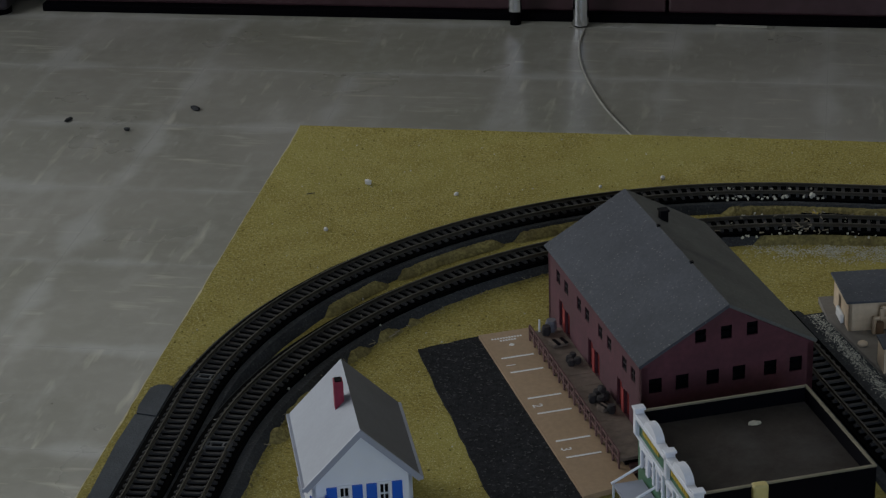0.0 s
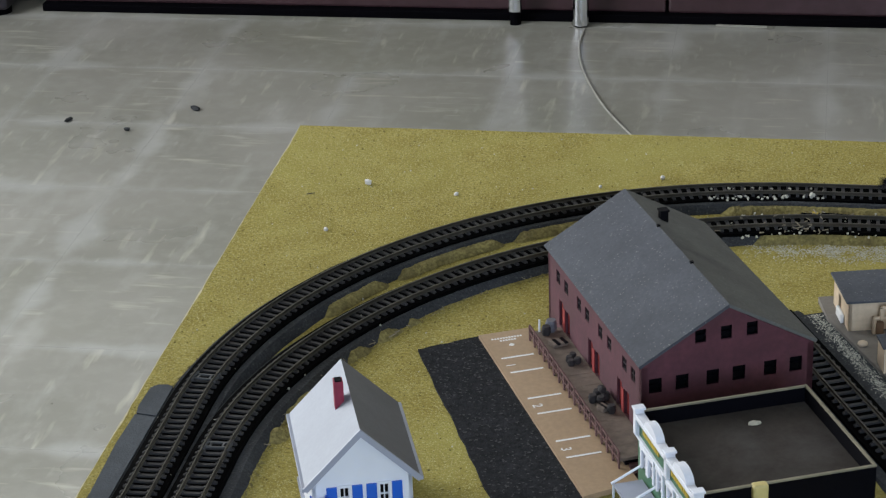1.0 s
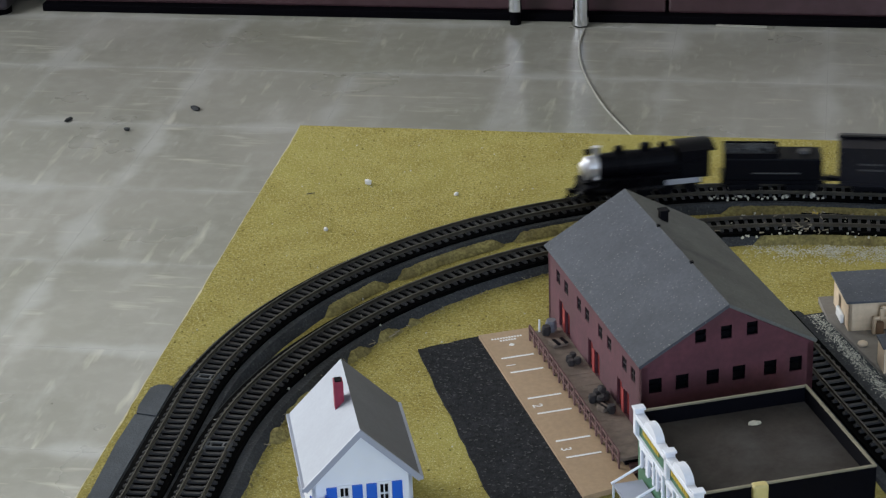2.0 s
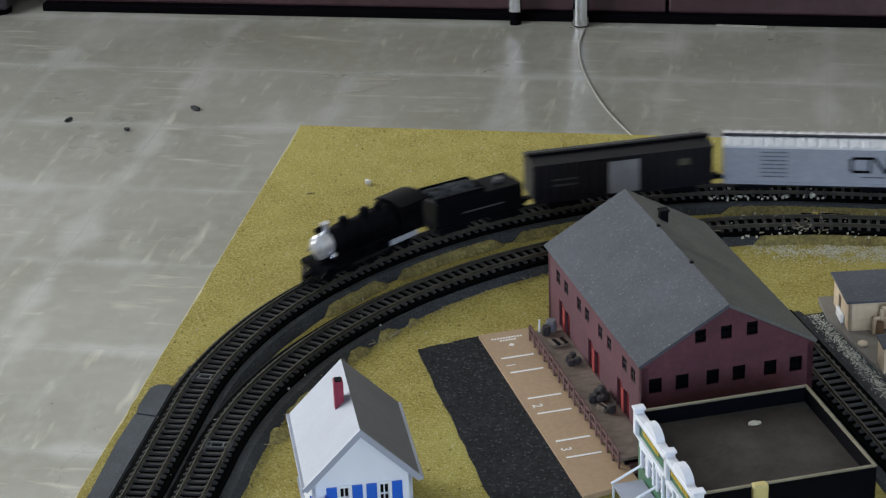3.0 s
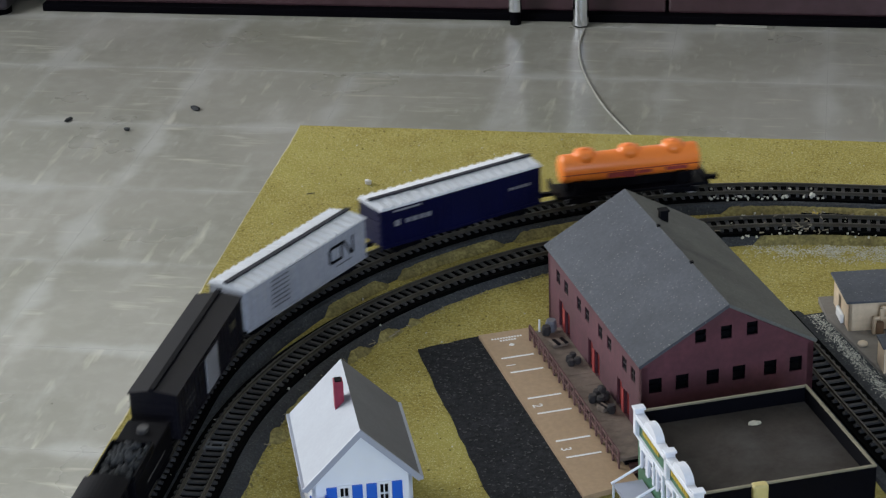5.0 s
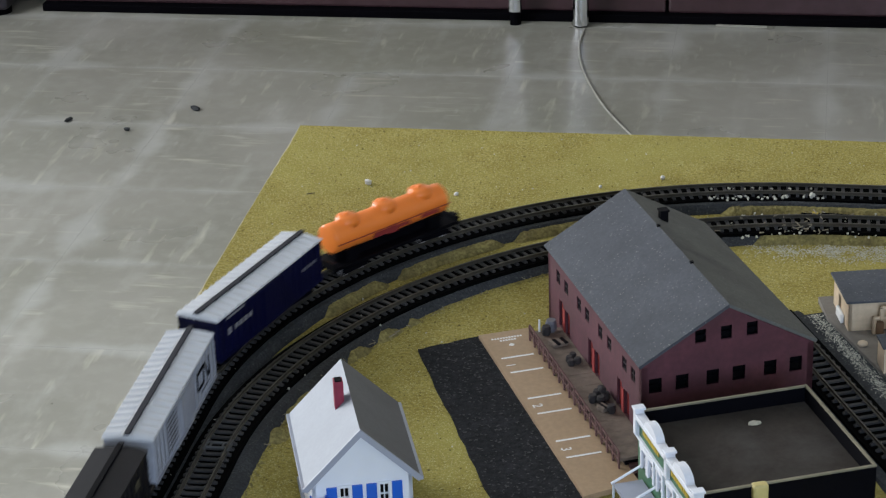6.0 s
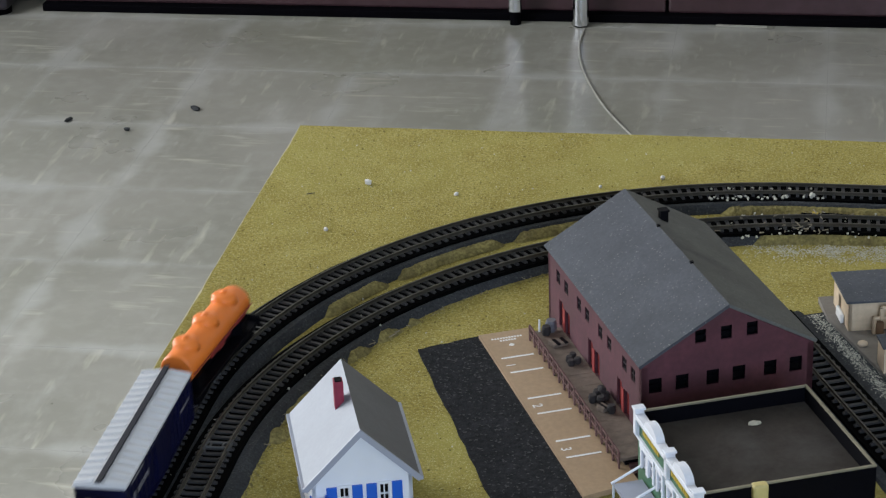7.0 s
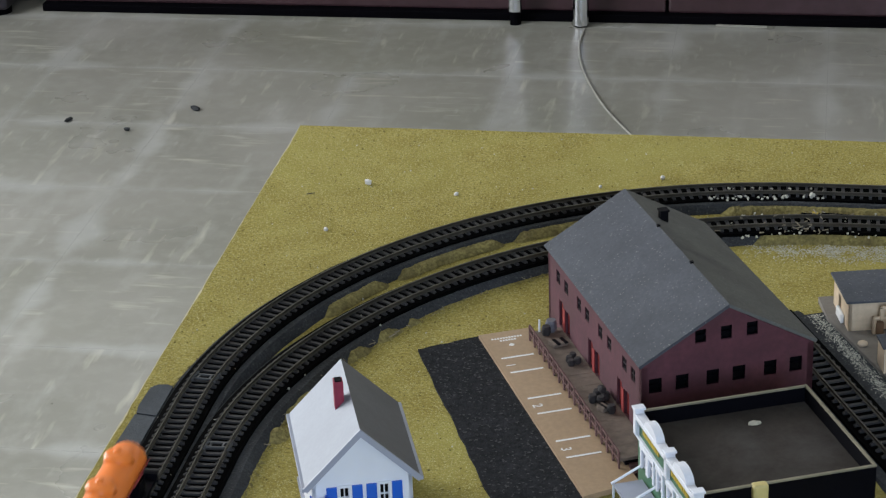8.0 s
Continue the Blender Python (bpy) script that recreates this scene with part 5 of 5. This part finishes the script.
def turf_strips():
    """Raised turf that laps over the roadbeds."""
    for s0, s1 in ((-0.34, 0.040), (0.072, 0.137), (0.138, 0.199), (0.201, 0.244)):
        bm = bm_new()
        bank(bm, OUTER, s0, s1, -0.0114, -0.0164, 0.0027, 0.0002, 0.0010)
        tagged(new("turf_strip", finish("turf_strip", bm, M_GRASS2)), "raised olive turf strip between the two tracks", "turf", kind="stuff")
    bm = bm_new()
    bank(bm, INNER, -0.34, 0.044, -0.0086, -0.0118, 0.0033, -0.0003, 0.0007)
    tagged(new("turf_strip", finish("turf_strip", bm, M_GRASS2)), "olive turf lapping over the inner roadbed", "turf", kind="stuff")
    for s0, s1, o in ((0.199, 0.210, 0.0), (0.211, 0.229, -0.0006), (0.230, 0.250, -0.0010), (0.272, 0.300, -0.0040), (0.301, 0.318, -0.0046)):
        bm = bm_new()
        bank(bm, INNER, s0, s1, -0.0095 + o, -0.0150 + o, 0.0022, 0.0, 0.0016)
        tagged(new("turf_mound", finish("turf_mound", bm, M_GRASS2)), "small olive turf mound on the torn roadbed edge", "turf", kind="stuff")


M_GRASS2 = material("dry_turf", (0.37, 0.322, 0.118), 0.95, scale=120, fine_amt=0.75, fine=750, bump=1.0, bump_scale=800, spec=0.1, colour2=(0.19, 0.158, 0.068))
turf_strips()


def turf_banks():
    """Ragged foam turf between the tracks and along the roadbed edges."""
    rng = random.Random(11)
    bm = bm_new()
    s = 0.06
    while s < 0.36:
        p, _ = INNER.at(s, -0.0142 + torn_edge(s) + rng.gauss(0, 0.0007))
        clump(bm, p.x, p.y, 0.0, rng.uniform(0.0003, 0.0009), rng, 0.5)
        s += 0.0011
    s = 0.10
    while s < 0.335:
        p, _ = OUTER.at(s, rng.uniform(0.0120, 0.0134))
        clump(bm, p.x, p.y, 0.0, rng.uniform(0.0005, 0.0012), rng, 0.6)
        s += 0.0016
    for s in [i * 0.0024 for i in range(-130, -12)]:
        p, _ = INNER.at(s, rng.uniform(-0.0130, -0.0110))
        clump(bm, p.x, p.y, 0.0, rng.uniform(0.0005, 0.0012), rng, 0.6)
    tagged(new("turf_fringe", finish("turf_fringe", bm, M_GRASS2)), "frayed olive turf fringe along the roadbed", "turf", kind="stuff")


turf_banks()


def stone(bm, x, y, z, r, rng):
    t = bmesh.new()
    bmesh.ops.create_icosphere(t, subdivisions=1, radius=r)
    off = Vector((rng.uniform(0, 90), rng.uniform(0, 90), 0))
    for v in t.verts:
        v.co *= 1 + 0.5 * noise.noise(v.co / r + off)
    merge(bm, t, Matrix.Translation((x, y, z)) @ Matrix.Rotation(rng.uniform(0, 6.28), 4, "Z"))


def grit():
    rng = random.Random(21)
    bm = bm_new()
    # spilt white ballast between the ties of the back straight
    for i in range(46):
        p, _ = OUTER.at(rng.triangular(-0.012, 0.052, 0.030), rng.choice((rng.uniform(-0.0078, -0.0056), rng.uniform(-0.0100, -0.0052), rng.uniform(0.001, 0.003))))
        stone(bm, p.x, p.y, BED_TOP + 0.0012, rng.uniform(0.0004, 0.0008), rng)
    p, _ = OUTER.at(-0.0020, -0.0062)
    stone(bm, p.x, p.y, BED_TOP + 0.0022, 0.0014, rng)
    # loose patch inside the inner line and beside the siding
    for i in range(6500):
        x, y = rng.gauss(0.256, 0.026), rng.gauss(-0.1225, 0.0048)
        if x > 0.212 and y < -0.1150 and rng.random() < 0.45 + noise.noise((x * 120, y * 120, 0)):
            stone(bm, x, y, 0.0, rng.uniform(0.00016, 0.00036), rng)
    for i in range(2000):
        f, o = rng.uniform(0, 0.070), rng.gauss(0.0, 0.0017)
        stone(bm, 0.2412 + 0.399 * f + 0.917 * o, -0.1835 - 0.917 * f + 0.399 * o, 0.0010, rng.uniform(0.0001, 0.00034), rng)
    for i in range(120):
        p, _ = INNER.at(rng.uniform(-0.06, 0.05), rng.uniform(-0.012, 0.012))
        stone(bm, p.x, p.y, BED_TOP + 0.0006, rng.uniform(0.0003, 0.0007), rng)
    for i in range(26):
        p, _ = rng.choice((OUTER, INNER)).at(rng.uniform(0.2, 0.42), rng.uniform(-0.012, 0.012))
        stone(bm, p.x, p.y, BED_TOP + 0.0006, rng.uniform(0.0003, 0.0006), rng)
    for i in range(150):
        x, y = rng.uniform(0.004, 0.30), -rng.uniform(0.002, 0.31)
        stone(bm, x, y, 0.0001, rng.uniform(0.0002, 0.00042), rng)
    tagged(new("white_grit", finish("white_grit", bm, M_STONE_W)), "scattered off-white grit on track and turf", "grit", kind="stuff")
    bm = bm_new()
    for i in range(2600):
        x, y = rng.uniform(0.002, 0.36), -rng.uniform(0.0015, 0.36)
        stone(bm, x, y, -0.0001, rng.uniform(0.00022, 0.0005), rng)
    tagged(new("turf_grain", finish("turf_grain", bm, M_TURF)), "coarse olive grains of ground foam on the board", "turf", kind="stuff")
    for x, y, r in ((0.0465, -0.0685, 0.0016), (0.0385, -0.1195, 0.0011), (0.1740, -0.0525, 0.0012), (0.1480, -0.0640, 0.0008), (0.0870, -0.0775, 0.0011)):
        bm = bm_new()
        stone(bm, 0, 0, r * 0.6, r, rng)
        solid("pebble", bm, M_PEBBLE, "small off-white pebble lying on the turf", "pebble", pose(x, y, 0), group="pebbles on the turf")
    bm = bm_new()
    rod(bm, (0, 0, 0.0004), (0.0035, 0.0006, 0.0004), 0.00022, 6)
    solid("twig", bm, M_BALLAST, "tiny dark twig lying on the turf", "twig", pose(0.022, -0.0825, 0, 0, 0, 15))


grit()


def barrel(name_label, x, y, z, mat, r=0.0017, h=0.0042, tilt=0):
    bm = bm_new()
    t = bmesh.new()
    prof = [(r * 0.82, 0), (r, h * 0.3), (r, h * 0.7), (r * 0.82, h)]
    k = 14
    rings = [[t.verts.new((q * math.cos(6.2832 * i / k), q * math.sin(6.2832 * i / k), zz)) for i in range(k)] for q, zz in prof]
    for a, b in zip(rings, rings[1:]):
        for i in range(k):
            t.faces.new((a[i], a[(i + 1) % k], b[(i + 1) % k], b[i]))
    t.faces.new(rings[-1])
    t.faces.new(rings[0][::-1])
    merge(bm, t)
    for zz in (0.3, 0.7):
        rod(bm, (0, 0, h * zz - 0.0002), (0, 0, h * zz + 0.0002), r * 1.04, 14)
    return solid("barrel", bm, mat, name_label, "barrel", in_depot(x, y, z) @ pose(0, 0, 0 if not tilt else r, tilt, 0, 0), group="barrels on the deck")


def crate(x, y, w, l, h, rz, label):
    d = thing("crate", label, "crate", in_depot(x, y, DECK_Z, rz), group="crates on the deck")
    bm = bm_new()
    box(bm, -w, -l, 0, w, l, h, bevel=0.0002)
    part("box_body", bm, M_DECK, d)
    n = 4
    for i in range(n):
        bm = bm_new()
        a = -w + 2 * w * i / n
        box(bm, a + 0.0001, -l - 0.0002, h, a + 2 * w / n - 0.0001, l + 0.0002, h + 0.0004)
        part("slat", bm, M_BLACK if i % 2 else M_DECK, d)


def deck_goods():
    m_dark = material("dark_goods", (0.03, 0.024, 0.024), 0.8, scale=200, vary=0.4)
    m_zinc = material("zinc", (0.16, 0.16, 0.18), 0.45, metal=0.3, scale=200)
    barrel("grey metal barrel standing on the loading deck", -0.0045, 0.0862, DECK_Z, m_zinc, 0.0021, 0.0046)
    barrel("dark barrel standing on the loading deck", -0.0072, 0.0838, DECK_Z, m_dark, 0.0017, 0.0036)
    bm = bm_new()
    rod(bm, (0, 0, 0), (0, 0, 0.0048), 0.0004, 8)
    solid("post", bm, M_WHITE, "thin white post at the deck end", "post", in_depot(-0.0088, 0.0872, DECK_Z))
    crate(-0.0055, 0.0745, 0.0030, 0.0022, 0.0010, 10, "flat dark pallet lying on the loading deck")
    for x, y in ((-0.0060, 0.0600), (-0.0040, 0.0620), (-0.0035, 0.0580), (-0.0062, 0.0572)):
        barrel("small dark barrel in a cluster on the deck", x, y, DECK_Z, m_dark, 0.0013, 0.0024)
    for x, y in ((-0.0030, 0.0330), (-0.0052, 0.0310), (-0.0030, 0.0285), (-0.0055, 0.0262), (-0.0078, 0.0282), (-0.0040, 0.0190)):
        barrel("small dark barrel in a stack on the deck", x, y, DECK_Z, m_dark, 0.0015, 0.0030)
    barrel("small dark barrel lying on top of the stack", -0.0042, 0.0300, DECK_Z + 0.0030, m_dark, 0.0013, 0.0026, 90)
    crate(-0.0060, 0.0215, 0.0018, 0.0018, 0.0016, 20, "small dark slatted crate on the deck")


deck_goods()


def track_debris():
    """A loose feeder wire with a yellow joiner and some dry stalks by the inner line."""
    w = thing("feeder_wire", "thin black wire with a yellow joiner between the tracks", "wire")
    bm = bm_new()
    pts = [Vector((0.2345 + 0.0195 * i / 8, -0.0965 - 0.0006 * math.sin(i), 0.0050)) for i in range(9)]
    for p, q in zip(pts, pts[1:]):
        rod(bm, p, q, 0.00055, 6)
    part("wire", bm, M_BLACK, w)
    bm = bm_new()
    rod(bm, (0.2388, -0.0968, 0.0052), (0.2412, -0.0968, 0.0052), 0.0009, 10)
    part("joiner", bm, M_YELLOW, w, "yellow plastic joiner")
    rng = random.Random(4)
    m = material("dry_stalk", (0.27, 0.23, 0.16), 0.8, scale=300)
    bm = bm_new()
    for i in range(46):
        p, _ = INNER.at(rng.gauss(0.022, 0.010), rng.uniform(-0.011, 0.009))
        z = BED_TOP + rng.uniform(0.0014, 0.0026)
        a, l = rng.uniform(0, 6.28), rng.uniform(0.0012, 0.0036)
        rod(bm, (p.x, p.y, z), (p.x + l * math.cos(a), p.y + l * math.sin(a), z + rng.uniform(-0.0005, 0.0009)), rng.uniform(0.00012, 0.0003), 5)
    for i in range(40):
        p, _ = INNER.at(rng.uniform(0.06, 0.32), rng.uniform(-0.0155, -0.0125))
        a, l = rng.uniform(0, 6.28), rng.uniform(0.001, 0.003)
        rod(bm, (p.x, p.y, 0.0012), (p.x + l * math.cos(a), p.y + l * math.sin(a), 0.0016 + rng.uniform(0, 0.0008)), rng.uniform(0.0001, 0.00025), 5)
    tagged(new("dry_stalks", finish("dry_stalks", bm, m)), "scattered dry stalks of scenery fibre on the track", "debris", kind="stuff")


track_debris()

# ---------------------------------------------------------------- floor tiles
def floor_tiles():
    bm = bm_new()
    g = 0.00022
    box(bm, g, g, -0.003, TILE - g, TILE - g, 0.0, bevel=0.0)
    me = finish("floor_tile", bm, M_FLOOR)
    rest = bm_new()
    ox, oy = 0.020, 1.888
    for i in range(-9, 12):
        for j in range(-22, 5):
            x, y = ox + i * TILE, oy + j * TILE
            if x < ROOM[0] or y < ROOM[1] or x + TILE > ROOM[2] or y + TILE > ROOM[3]:
                continue
            if -1.4 < x < 0.9 and y > 0.5:
                turned = (i + j) % 2
                piece("floor_tile", me, floor, pose(x + TILE * turned, y, FLOOR_Z, 0, 0, 90 * turned))
            else:
                box(rest, x + g, y + g, FLOOR_Z - 0.003, x + TILE - g, y + TILE - g, FLOOR_Z)
    part("far_tiles", rest, M_FLOOR, floor)["kind"] = "stuff"


floor_tiles()

# ---------------------------------------------------------------- train
def s_nose(t):
    """Arc length of the engine's nose along the outer track."""
    s = S0 + S1 * t + S2 * t * t
    for (ta, da), (tb, db) in zip(SWAY, SWAY[1:]):
        if ta <= t <= tb:
            f = (t - ta) / (tb - ta)
            return s + da + (db - da) * f * f * (3 - 2 * f)
    return s


# small unevenness of the motor: seconds, metres ahead of the steady run
SWAY = ((0.0, -0.005), (1.5, -0.005), (3.0, 0.0), (4.4, 0.0038), (6.0, -0.0037), (6.5, -0.0034), (7.0, -0.0015), (7.5, 0.0008), (8.0, 0.0028))
S0, S1, S2 = -0.1635, 0.1357, -0.0014


def heading(t, back_off, wheelbase):
    """Place and heading of a vehicle that rides on two pivots."""
    s = s_nose(t) - back_off
    a, _ = OUTER.at(s + wheelbase / 2)
    b, _ = OUTER.at(s - wheelbase / 2)
    d, c = a - b, (a + b) / 2
    return c, math.degrees(math.atan2(d.y, d.x)) % 360


def motions():
    """Everything that rolls on the outer track: vehicles, their trucks, the drivers and rods."""
    steps = [i * 0.1 for i in range(81)]
    for ob, back_off, wheelbase in TRAIN:
        rows = []
        for t in steps:
            c, turn = heading(t, back_off, wheelbase)
            rows.append((t, pose(c.x, c.y, RAIL_TOP, 0, 0, turn)))
        walk(ob, rows)
        for owner, tr, x in TRUCKS:
            if owner is ob:
                rows = []
                for t in steps:
                    _, turn = heading(t, back_off, wheelbase)
                    _, way = OUTER.at(s_nose(t) - back_off + x)
                    rows.append((t, pose(x, 0, 0, 0, 0, (math.degrees(way) - turn + 180) % 360 - 180)))
                walk(tr, rows)
    fine = [i / 30 for i in range(241)]
    for wh, x, side in DRIVERS:
        walk(wh, [(t, pose(x, side * DRIVER_OFF, DRIVER_R, 0, math.degrees(s_nose(t) / DRIVER_R) + (90 if side > 0 else 0), 0)) for t in fine])
    for rd, side in RODS:
        rows = []
        for t in fine:
            a = s_nose(t) / DRIVER_R + (math.pi / 2 if side > 0 else 0)
            rows.append((t, pose(-0.0015 + 0.0016 * math.cos(a), side * 0.0064, DRIVER_R - 0.0016 * math.sin(a))))
        walk(rd, rows)


motions()
